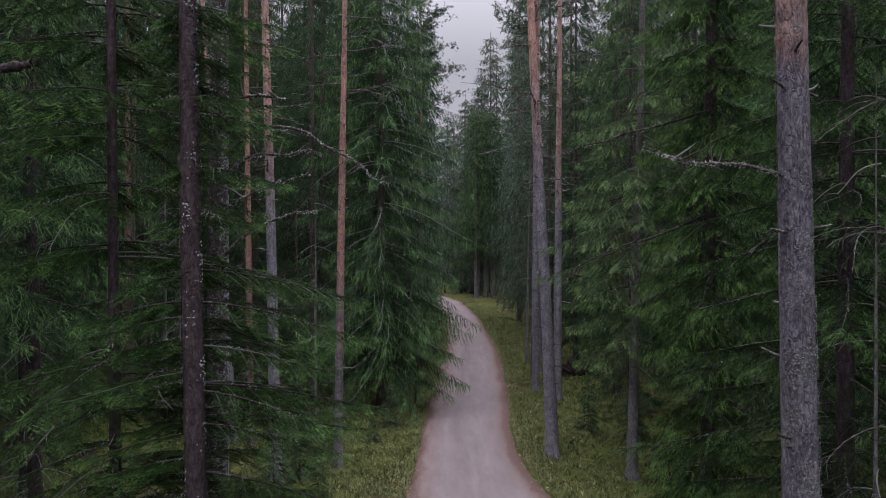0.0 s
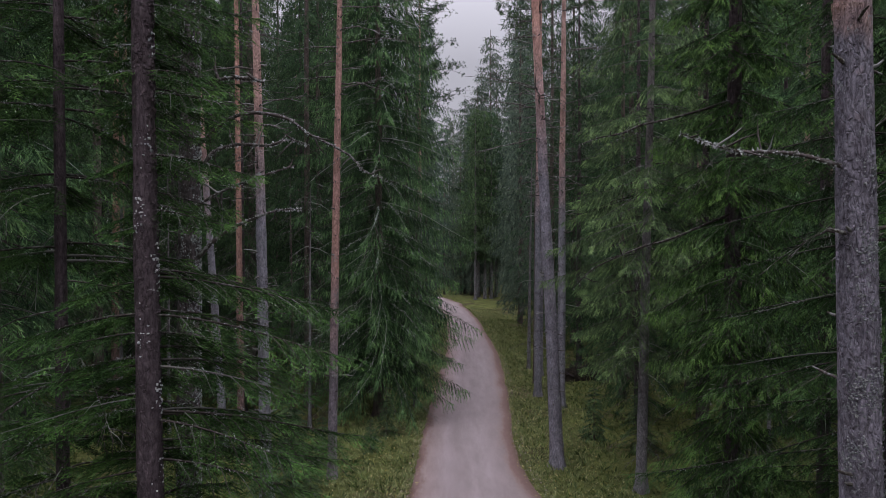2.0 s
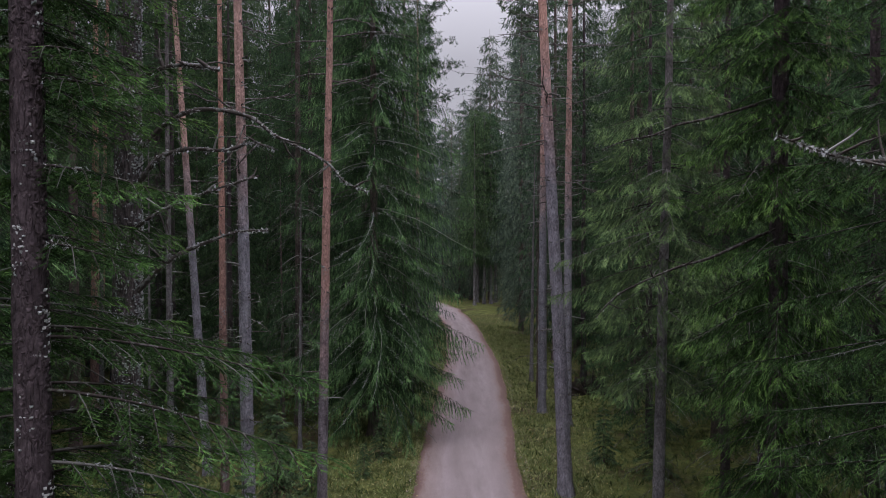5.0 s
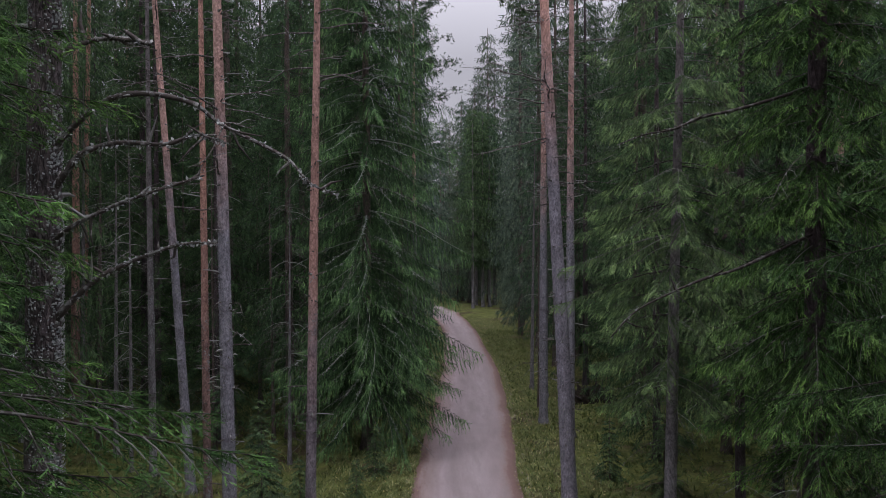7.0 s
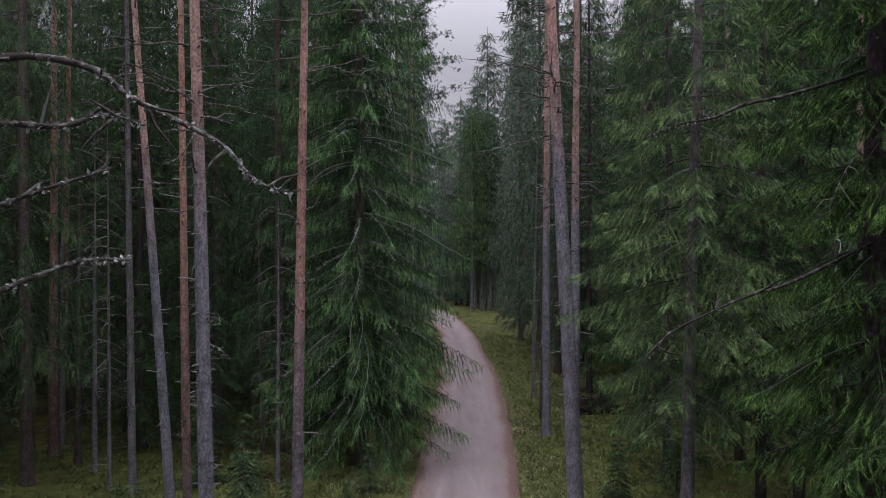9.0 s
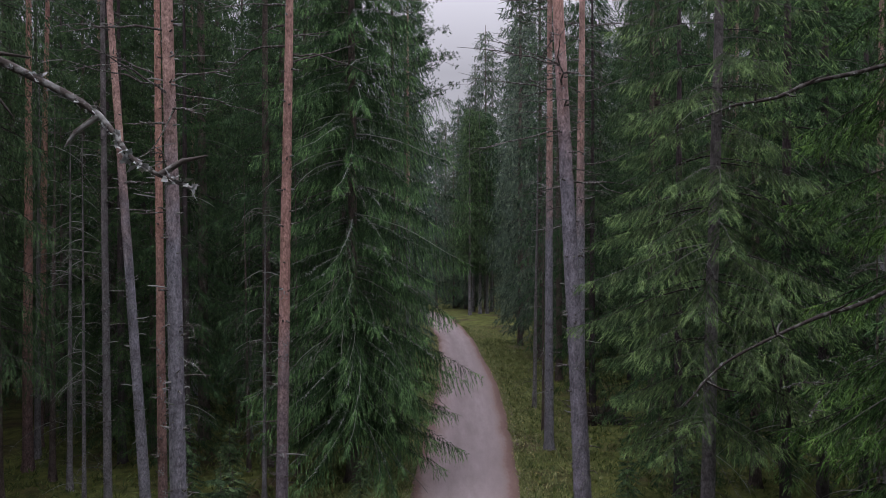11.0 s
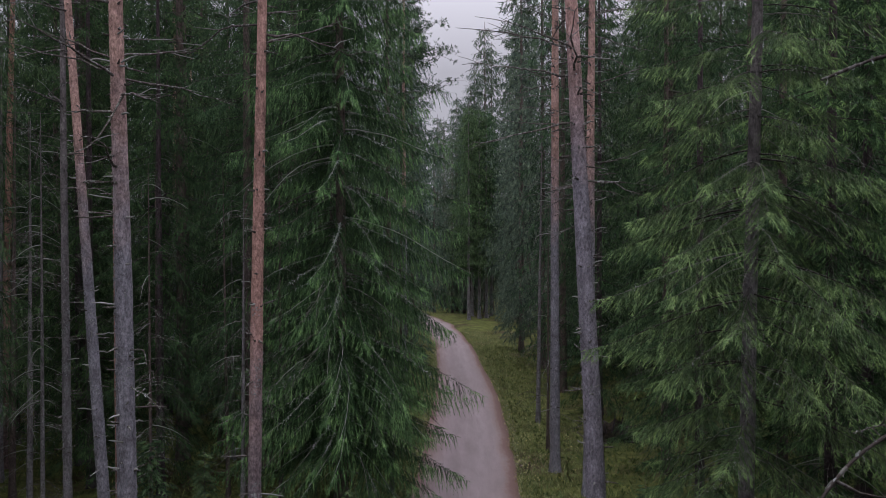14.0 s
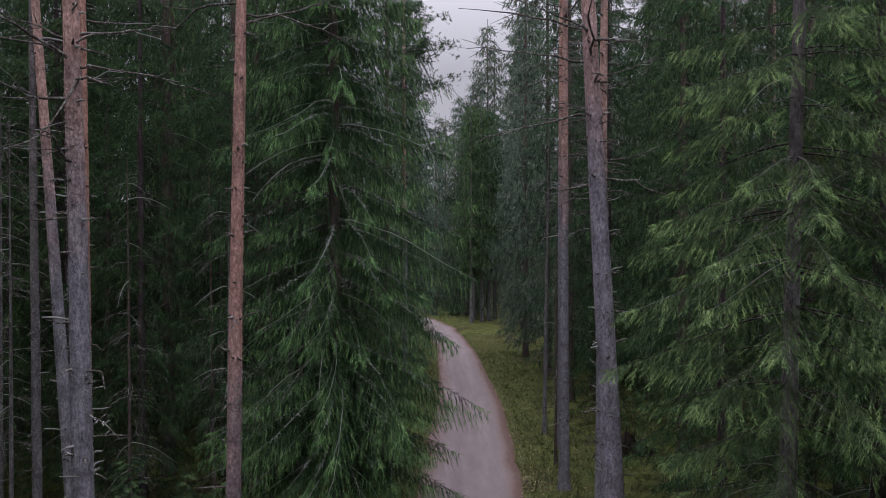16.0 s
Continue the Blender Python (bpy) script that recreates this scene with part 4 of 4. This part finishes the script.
plant_spruce(mid_c, 6.85, 22.1, "dark spruce beside a larger one", BARK_DARK, NEEDLES_GREY)
plant_spruce(mid_d, 8.65, 24.3, "slim spruce with a dark trunk", BARK_DARK, NEEDLES_GREY, turn=80)
plant_spruce(shaded, -5.9, 11.6, "dark spruce with bare dead lower branches", BARK_DARK, NEEDLES_GREY, turn=70)
plant_spruce(shaded, -7.4, 14.2, "dark spruce with bare dead lower branches", BARK_DARK, NEEDLES_GREY, turn=200)
plant_spruce(shaded, -5.6, 8.6, "dark spruce with bare dead lower branches", BARK_DARK, NEEDLES_GREY, turn=150, scale=0.9)
plant_spruce(mid_d, 7.0, 11.5, "spruce with hanging twigs", BARK_DARK, NEEDLES_GREY, turn=20)
plant_spruce(mid_c, 6.7, 15.2, "dark spruce in the shade of others", BARK_DARK, NEEDLES, turn=260)
plant_spruce(mid_d, 8.6, 18.0, "spruce with hanging twigs", BARK_DARK, NEEDLES_GREY, turn=120)

# ---- the wood behind: spruces and pines in many sizes ----
FAR = dict(coarse=1.4, fine=True, step=0.075, shoot=0.2, width=0.016, barbs=4, barb=(0.085, 0.0075), plain=True)
far_kinds = [Spruce(61, 22.0, 2.0, 2.6, 0.14, hang=0.7, per=8, whorl=0.7, dead=16, gaps=0.08, **FAR),
             Spruce(62, 20.0, 1.2, 2.3, 0.12, hang=0.45, per=8, whorl=0.7, dead=16, gaps=0.1, tip=0.6, **FAR),
             Spruce(63, 24.0, 3.5, 2.6, 0.15, hang=0.8, per=8, whorl=0.7, dead=20, gaps=0.1, tip=0.65, **FAR)]
FAR_B = dict(coarse=2.2, fine=True, step=0.13, shoot=0.26, width=0.024, barbs=4, barb=(0.11, 0.011), plain=True)
far_kinds_b = [Spruce(66, 22.0, 2.0, 2.3, 0.14, hang=0.7, per=8, whorl=0.7, dead=10, gaps=0.08, **FAR_B), Spruce(67, 20.0, 1.2, 2.0, 0.12, hang=0.45, per=8, whorl=0.7, dead=10, gaps=0.1, tip=0.6, **FAR_B), Spruce(68, 24.0, 3.5, 2.2, 0.15, hang=0.8, per=8, whorl=0.7, dead=12, gaps=0.1, tip=0.65, **FAR_B)]
DISTANT = dict(coarse=3.4, fine=True, step=0.26, shoot=0.36, width=0.045, barbs=3, barb=(0.17, 0.02), plain=True)
distant_kinds = [Spruce(71, 22.0, 2.0, 2.3, 0.14, hang=0.6, per=7, whorl=0.6, dead=0, tip=0.55, **DISTANT), Spruce(72, 20.0, 1.0, 2.1, 0.13, hang=0.4, per=7, whorl=0.6, dead=0, tip=0.55, **DISTANT)]
far_pine = Pine(81, 23.0, 0.15, (0.004, 0.002), 14.0, stubs=24, sides=10, long_dead=12)
far_mats = [NEEDLES_HAZED, NEEDLES_GREY, NEEDLES_HAZED]
FAR_LABELS = ["spruce of the deep wood with hanging twigs", "dense dark spruce of the deep wood", "tall spruce of the deep wood with a bare lower trunk"]

placed = [(-5.9, 11.6), (-7.4, 14.2), (-5.6, 8.6), (7.0, 11.5), (6.7, 15.2), (8.6, 18.0), (-2.2, 28.8), (4.92, 21), (6.85, 22.1), (8.65, 24.3), (-6.6, 24.8), (-5.58, 23.3), (-4.1, 19.95), (-2.86, 21.7), (-8.1, 26.7), (-11.95, 30.4), (-12.9, 33), (3.1, 22.7), (4.2, 29.7), (3.65, 32)]


def far_spruce(x, y, k, scale=1.0, turn=0.0):
    placed.append((x, y))
    if y < 47:
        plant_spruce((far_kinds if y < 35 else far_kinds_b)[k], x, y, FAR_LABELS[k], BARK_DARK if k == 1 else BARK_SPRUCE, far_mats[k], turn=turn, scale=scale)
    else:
        plant_spruce(distant_kinds[k % 2], x, y, "distant spruce farther along the road", BARK_SPRUCE, NEEDLES_HAZE_BLUE, turn=turn, scale=scale)


# needles and trunks at the bend both lightened in colour for haze
tall_bare = Spruce(64, 20.0, 4.9, 2.4, 0.15, hang=0.7, per=9, whorl=0.6, dead=20, gaps=0.05, tip=0.5, **DISTANT)
for x, y in ((3.05, 75.5), (4.0, 76.8), (4.65, 77.5), (5.2, 79.5), (3.5, 79.0)):
    placed.append((x, y))
    plant_spruce(tall_bare, x, y, "distant spruce with a bare grey trunk by the bend", BARK_GREY, NEEDLES_HAZED, turn=x * 90, scale=0.9)
for x, y, k, sc in ((-4.9, 33.0, 0, 1.0), (-3.4, 38.0, 2, 1.0), (-1.95, 45.5, 0, 1.15), (-1.6, 52.5, 1, 1.0), (-1.2, 59.5, 0, 1.0), (-1.9, 67.0, 0, 1.0), (-7.3, 30.5, 1, 0.9), (-9.6, 31.5, 1, 1.0), (-6.2, 36.5, 1, 1.0), (-4.6, 36.0, 0, 1.25), (-7.8, 34.0, 2, 1.2), (-2.9, 33.2, 0, 1.15),
                    (6.4, 27.5, 1, 0.95), (8.8, 28.5, 0, 1.0), (11.0, 27.0, 1, 1.0), (6.9, 32.0, 0, 0.95), (6.5, 39.5, 1, 1.05), (5.9, 44.5, 0, 1.15), (5.8, 50.5, 0, 1.2), (5.4, 57.0, 0, 1.15), (6.2, 63.5, 0, 1.05),
                    (4.9, 83.0, 0, 1.22), (7.2, 78.0, 0, 1.15), (3.6, 83.0, 0, 0.98), (5.6, 84.0, 0, 1.15), (2.4, 86.0, 0, 0.95), (7.4, 70.0, 0, 1.1), (3.0, 84.0, 1, 1.0), (1.2, 90.0, 0, 0.88), (0.2, 84.5, 0, 0.8), (1.9, 84.5, 1, 0.85), (0.6, 100.0, 0, 0.95), (2.5, 93.0, 1, 1.05), (-1.6, 91.0, 0, 0.85), (4.3, 90.0, 0, 1.1), (3.4, 87.5, 1, 0.95), (7.0, 73.5, 0, 1.05), (-0.8, 96.0, 1, 0.9), (3.6, 97.0, 0, 0.9), (-3.0, 74.0, 1, 0.95), (-5.5, 78.0, 0, 0.9)):
    far_spruce(x, y, k, sc, (x * 77 + y * 31) % 360)

wood_rng = np.random.default_rng(101)
tries = 0
while tries < 9000:
    tries += 1
    y = wood_rng.uniform(27, 112)
    x = wood_rng.uniform(-1, 1) * (0.5 * y + 6 if y < 56 else 0.16 * y + 9)
    l, r = road_edges(y)
    if y < 78 and l - 3.2 < x < r + 3.4 or y >= 78 and -18 < x < 2.2 and abs(x - (l + r) / 2) < 3:
        continue
    gap = (2.15 if x < -3 and y < 46 else 2.6) if y < 56 else 4.2
    if any((x - a) ** 2 + (y - b) ** 2 < gap * gap for a, b in placed):
        continue
    if -10.5 < x < -3.5 and y < 30:
        continue
    if wood_rng.random() < 0.08 and y < 60 and not (y < 42 and -12 < x < 9):
        placed.append((x, y))
        plant_pine(far_pine, x, y, "pine of the deep wood", BARK_PINE, turn=wood_rng.uniform(0, 360), scale=wood_rng.uniform(0.9, 1.05))
    else:
        far_spruce(x, y, int(wood_rng.integers(0, 3)), wood_rng.uniform(0.92, 1.22) if abs(x - 1.5) > 8 or y < 50 else wood_rng.uniform(0.8, 1.05), wood_rng.uniform(0, 360))
# side spruces mostly out of view, set close to keep light off near trees
side_rng = np.random.default_rng(77)
for k in range(900):
    y = side_rng.uniform(5, 29)
    x = side_rng.uniform(-19, 17)
    if not (x < -(y - 5.2) * 0.547 - 1.7 and x < -4.6 or x > (y - 6.5) * 0.547 + 2.0 and x > 6.2):
        continue
    if any((x - a) ** 2 + (y - b) ** 2 < 5.6 for a, b in placed):
        continue
    placed.append((x, y))
    sp, nm = ((mid_c, NEEDLES), (mid_d, NEEDLES_GREY))[k % 2] if abs(x) < 9 and y < 22 else ((far_kinds[1], NEEDLES), (far_kinds[0], NEEDLES_GREY))[k % 2]
    plant_spruce(sp, x, y, "spruce at the side, set close among others to block light", BARK_DARK, nm, turn=side_rng.uniform(0, 360), scale=side_rng.uniform(0.85, 1.05))


def coarse_spruce(crng, height, radius):
    """A spruce of few faces for the woods out of sight: a stem and whorls of ragged hanging blades."""
    v, f = [], []
    for z in np.arange(1.5, height - 0.5, 0.75):
        t = (z - 1.5) / height
        for a in crng.uniform(0, 6.283) + np.arange(7) * 0.9:
            bl = (radius * (1 - t) ** 0.7 + 0.2) * crng.uniform(0.7, 1.15)
            d, n = np.array([math.cos(a), math.sin(a), 0]), np.array([-math.sin(a), math.cos(a), 0])
            for q in (-0.32, 0.0, 0.32):
                p, e = np.array([0, 0, z]), d * bl + n * q * bl
                b = len(v)
                v += [p + d * 0.1, p + e * 0.55 + n * 0.16 * bl - [0, 0, 0.12 * bl], p + e - [0, 0, 0.4 * bl], p + e * 0.6 - n * 0.1 * bl - [0, 0, 0.5 * bl]]
                f += [(b, b + 1, b + 2, b + 3)]
    return joined([(np.array(v), np.array(f)), tube([(0, 0, -0.2), (0, 0, height * 0.5), (0, 0, height)], (0.16, 0.1, 0.02), 5)])


def woods_around():
    """Unseen trees added beside and behind the road, one mass, to block low light."""
    crng = np.random.default_rng(131)
    kinds = [coarse_spruce(crng, h, r) for h, r in ((21.0, 2.3), (18.0, 2.0), (23.0, 2.5))]
    pieces = []
    for k in range(520):
        x, y = crng.uniform(-46, 46), crng.uniform(-40, 54)
        l, r = road_edges(y)
        hidden = abs(x) > 0.52 * y + 9 and abs(x) > 17 if y > 3 else not l - 3.4 < x < r + 3.4
        if hidden and abs(x) < 13 and y > -13:
            if all((x - a) ** 2 + (y - b) ** 2 > 9.0 for a, b in placed):
                placed.append((x, y))
                plant_spruce(far_kinds_b[k % 3], x, y, "unseen spruce added along the road to hold back light", BARK_SPRUCE, NEEDLES_HAZED, turn=k * 41.0)
        elif hidden:
            v, f = kinds[k % 3]
            pieces.append((turn_z(v, crng.uniform(0, 6.283)) * crng.uniform(0.85, 1.15) + np.array([x, y, foot_z(x, y)]), f))
    ob = part("woods", mesh_from("woods", *joined(pieces)), NEEDLES_HAZED, None)
    tagged(ob, "unseen spruce wood added around the road to hold back light", "woods", kind="stuff")


woods_around()

# ---- young spruces and bare dead stems under the tall trees ----
young = Spruce(91, 2.6, 0.15, 0.75, 0.025, hang=0.1, per=6, whorl=0.16, dead=0, gaps=0.05, near=True, step=0.05, shoot=0.11, width=0.02, barbs=4, barb=(0.025, 0.007))
for x, y, sc in ((-6.45, 27.3, 1.0), (-5.3, 27.6, 0.85), (-4.3, 23.9, 0.75), (-3.75, 20.9, 1.1), (-2.1, 24.3, 0.42), (-3.3, 23.0, 0.6), (-3.0, 19.2, 0.55), (-3.9, 18.4, 0.8), (-1.75, 26.0, 0.6), (-6.2, 21.8, 0.7), (5.8, 24.5, 0.9), (5.6, 18.6, 0.6), (4.6, 25.5, 0.7), (6.5, 19.6, 0.8), (-7.2, 23.4, 0.5)):
    ob = thing("young_spruce", x, y, foot_z(x, y), "small young spruce on the mossy forest floor", "sapling", "young spruces", (x * 91) % 360)
    ob.scale = (sc, sc, sc)
    part("trunk", young.trunk, BARK_SPRUCE, ob)
    part("limb_wood", young.limbs, LIMB, ob, kind="stuff")
    part("crown", young.needles, NEEDLES_FRESH, ob)


def dead_stem(x, y, height, r, seed, twigs):
    srng = np.random.default_rng(seed)
    ob = thing("dead_spruce", x, y, foot_z(x, y), "thin dead spruce stem with bare lichened twigs", "dead tree", "dead stems")
    part("trunk", mesh_from("trunk", *trunk_mesh(srng, height, r, (srng.normal(0, 0.008), 0), 9, 0.03), smooth=True), BARK_GREY if seed % 2 == 0 else BARK_SPRUCE, ob)
    tw = []
    for z in srng.uniform(0.6, height - 0.3, twigs):
        tw += bare_branch(srng, np.array([0, 0, z]), srng.uniform(0, 6.28), srng.uniform(0.35, 1.1), srng.uniform(-0.35, 0.05), True, 0.01)
    part("deadwood", mesh_from("deadwood", *joined(tw), smooth=True), DEADWOOD, ob, kind="stuff")
    return ob


for k, (x, y, h, r, tw) in enumerate(((-8.9, 27.2, 10.0, 0.055, 84), (-10.8, 29.5, 11, 0.09, 40), (-12.2, 31.5, 12, 0.1, 36), (-7.6, 31.2, 10, 0.07, 46), (-4.4, 27.6, 8, 0.06, 60), (-3.9, 29.8, 9, 0.07, 50), (-5.0, 33.5, 10, 0.09, 40), (-9.2, 33.0, 11, 0.1, 36), (-13.5, 30.0, 11, 0.09, 36), (-6.9, 28.6, 9, 0.05, 50), (4.5, 8.3, 8.0, 0.035, 40), (-7.0, 35.5, 10, 0.08, 50), (-6.2, 34.0, 9, 0.06, 46), (-12.8, 34.5, 11, 0.09, 30), (4.0, 38.5, 11, 0.085, 24), (3.8, 34.5, 8, 0.05, 20),
                                      (-1.0, 30.2, 7, 0.06, 20), (-14.0, 36.0, 11, 0.1, 30), (-9.9, 28.6, 10, 0.08, 40), (-5.4, 30.2, 9, 0.06, 40), (7.9, 20.5, 8, 0.06, 40), (9.4, 26.0, 10, 0.1, 20))):
    dead_stem(x, y, h, r, 200 + k, tw)


fan_rng = np.random.default_rng(219)
fan = dead_stem(6.15, 17.5, 7.5, 0.04, 219, 26)
for pts in ([(6.1, 17.4, 4.55), (5.7, 17.3, 4.5), (5.3, 17.2, 4.52), (4.9, 17.1, 4.56), (4.55, 17.0, 4.5)], [(5.75, 17.3, 4.5), (5.55, 17.2, 4.62), (5.35, 17.1, 4.8), (5.15, 17.1, 4.86)],
            [(5.5, 17.25, 4.51), (5.3, 17.2, 4.42), (5.1, 17.15, 4.28), (4.98, 17.1, 4.1)]):
    limb_between(fan, pts, 0.016, 0.005, DEADWOOD, "dead branch pale with lichen", fan_rng, 60, 5)


# ---- the upturned root plate of a fallen tree ----
def root_plate(x, y):
    rrng = np.random.default_rng(401)
    ob = thing("root_plate", x, y, ground_z(np.array([x]), np.array([y]))[0] - 0.05, "dark upturned root plate of a fallen tree", "stump")
    a, r = np.meshgrid(np.linspace(0, np.pi, 19), np.linspace(0, 1, 8))
    rag = 1 + 0.22 * np.sin(a * 5 + 1) * np.sin(a * 11) + rrng.normal(0, 0.04, a.shape)
    px, pz = np.cos(a) * r * 0.95 * rag, np.sin(a) * r * 0.75 * rag
    py = 0.16 * (1 - r ** 2) + rrng.normal(0, 0.03, a.shape)
    front = np.stack([px, -py, pz], -1).reshape(-1, 3)
    back = np.stack([px * 0.92, py + 0.12, pz * 0.92], -1).reshape(-1, 3)
    i = (np.arange(7)[:, None] * 19 + np.arange(18)[None]).ravel()
    f = np.stack([i, i + 1, i + 20, i + 19], 1)
    rim = np.arange(18) + 7 * 19
    f = np.concatenate([f, f[:, ::-1] + len(front), np.stack([rim, rim + 1, rim + 1 + len(front), rim + len(front)], 1)])
    part("soil", mesh_from("soil", np.concatenate([front, back]), f, True), SOIL, ob)
    for k in range(11):
        t0 = rrng.uniform(0.2, 2.9)
        p = np.array([math.cos(t0) * 0.5, -0.1, math.sin(t0) * 0.4])
        d = np.array([math.cos(t0), rrng.uniform(-0.8, 0.3), math.sin(t0)]) * rrng.uniform(0.4, 0.85)
        part("root", mesh_from("root", *tube(curve_of([p, p + d * 0.5 + rrng.normal(0, 0.05, 3), p + d + rrng.normal(0, 0.1, 3)], 8), np.linspace(0.04, 0.008, 8), 6), smooth=True), BARK_DARK, ob)


SOIL, soil_n, soil_l, soil_b = shader("dark_soil", 0.95, 0.1)
soil_l.new(ramp(soil_n, soil_l, noise_tex(soil_n, soil_l, 9.0, 6.0), [(0.3, (0.012, 0.010, 0.009)), (0.7, (0.05, 0.04, 0.033))]), soil_b.inputs["Base Color"])
bump(soil_n, soil_l, soil_b, noise_tex(soil_n, soil_l, 14.0, 6.0), 0.05)
root_plate(6.0, 35.4)

# ---- undergrowth and litter ----
def leaf_mat(name, stops, rough=0.7):
    m, n, l, b = shader(name, rough, 0.2)
    geo = n.new("ShaderNodeNewGeometry")
    c = ramp(n, l, geo.outputs["Random Per Island"], stops)
    c = mixed(n, l, 0.6, c, ramp(n, l, noise_tex(n, l, 0.8, 3.0), [(0.3, (0.6, 0.65, 0.6)), (0.7, (1.25, 1.2, 1.1))]), "MULTIPLY")
    l.new(c, b.inputs["Base Color"])
    return m


def scatter(seed, count, x0, x1, y0, y1, near_road=None):
    srng = np.random.default_rng(seed)
    y = y0 + (y1 - y0) * srng.random(count) ** 1.4
    l, r = road_edges(y)
    if near_road:
        a, b = near_road
        off = a + (b - a) * srng.random(count) ** 1.6
        x = np.where(srng.random(count) < 0.5, l - off, r + off)
    else:
        x = srng.uniform(x0, x1, count)
        keep = (x < l - 0.25) | (x > r + 0.25)
        x, y = x[keep], y[keep]
    return srng, np.stack([x, y, ground_z(x, y)], 1)


def undergrowth():
    srng, p = scatter(301, 15000, -13, 13, 14, 60)
    n = len(p)
    o = np.repeat(p, 5, 0) + srng.normal(0, 0.07, (n * 5, 3)) * np.array([1, 1, 0.2])
    d = srng.normal(size=(n * 5, 3)) * np.array([1, 1, 0.4]) + np.array([0, 0, 0.9])
    me = mesh_from("undergrowth", *shoots_mesh(o, d, srng.uniform(0.08, 0.26, n * 5), np.full(n * 5, 0.035), 2, 0.05, 0.014, srng))
    ob = part("undergrowth", me, leaf_mat("bilberry_leaves", [(0.0, (0.04, 0.062, 0.022)), (0.6, (0.092, 0.128, 0.042)), (0.95, (0.165, 0.19, 0.065)), (1.0, (0.24, 0.19, 0.08))]), None)
    tagged(ob, "low bilberry shrubs and moss over the forest floor", "undergrowth", kind="stuff")
    srng, p = scatter(302, 32000, 0, 0, 14, 68, (0.05, 2.5))
    n = len(p)
    d = srng.normal(size=(n, 3)) * np.array([0.8, 0.8, 0.2]) + np.array([0, 0, 0.75])
    me = mesh_from("verge_grass", *shoots_mesh(p, d, srng.uniform(0.06, 0.2, n), srng.uniform(0.012, 0.04, n), 1, 0.05, 0.012, srng))
    ob = part("verge_grass", me, leaf_mat("verge_grass", [(0.0, (0.12, 0.145, 0.065)), (0.5, (0.175, 0.20, 0.09)), (0.85, (0.23, 0.24, 0.12)), (1.0, (0.33, 0.31, 0.18))]), None)
    tagged(ob, "short yellow-green grass and herbs along the road", "grass", kind="stuff")
    srng, p = scatter(303, 5200, 0, 0, 14, 68, (-0.12, 2.2))
    n = len(p)
    me = mesh_from("fallen_leaves", *shoots_mesh(p + np.array([0, 0, 0.05]), srng.normal(size=(n, 3)) * np.array([1, 1, 0.15]), srng.uniform(0.03, 0.075, n), srng.uniform(0.025, 0.05, n), 0, 0, 0, srng))
    ob = part("fallen_leaves", me, leaf_mat("fallen_leaves", [(0.0, (0.12, 0.08, 0.04)), (0.5, (0.3, 0.25, 0.1)), (1.0, (0.45, 0.4, 0.22))]), None)
    tagged(ob, "small fallen leaves, yellow and brown, along the verge", "leaves", kind="stuff")
    srng, p = scatter(304, 3600, 0, 0, 14, 60, (-0.22, 0.25))
    n = len(p)
    v, f = [], []
    rr = srng.uniform(0.008, 0.028, n)
    corners = np.array([(1, 0, 0), (0, 1, 0), (-1, 0, 0), (0, -1, 0), (0, 0, 0.7), (0, 0, -0.5)])
    v = (p[:, None] + np.array([0, 0, 0.035]) + corners[None] * rr[:, None, None] * srng.uniform(0.6, 1.4, (n, 6, 1))).reshape(-1, 3)
    tri = np.array([(0, 1, 4), (1, 2, 4), (2, 3, 4), (3, 0, 4), (1, 0, 5), (2, 1, 5), (3, 2, 5), (0, 3, 5)])
    f = (np.arange(n)[:, None, None] * 6 + tri[None]).reshape(-1, 3)
    ob = part("road_pebbles", mesh_from("road_pebbles", v, f), leaf_mat("pebbles", [(0.0, (0.12, 0.09, 0.085)), (0.6, (0.25, 0.21, 0.2)), (1.0, (0.38, 0.35, 0.34))]), None)
    tagged(ob, "loose pebbles along the edges of the road", "gravel", kind="stuff")


undergrowth()
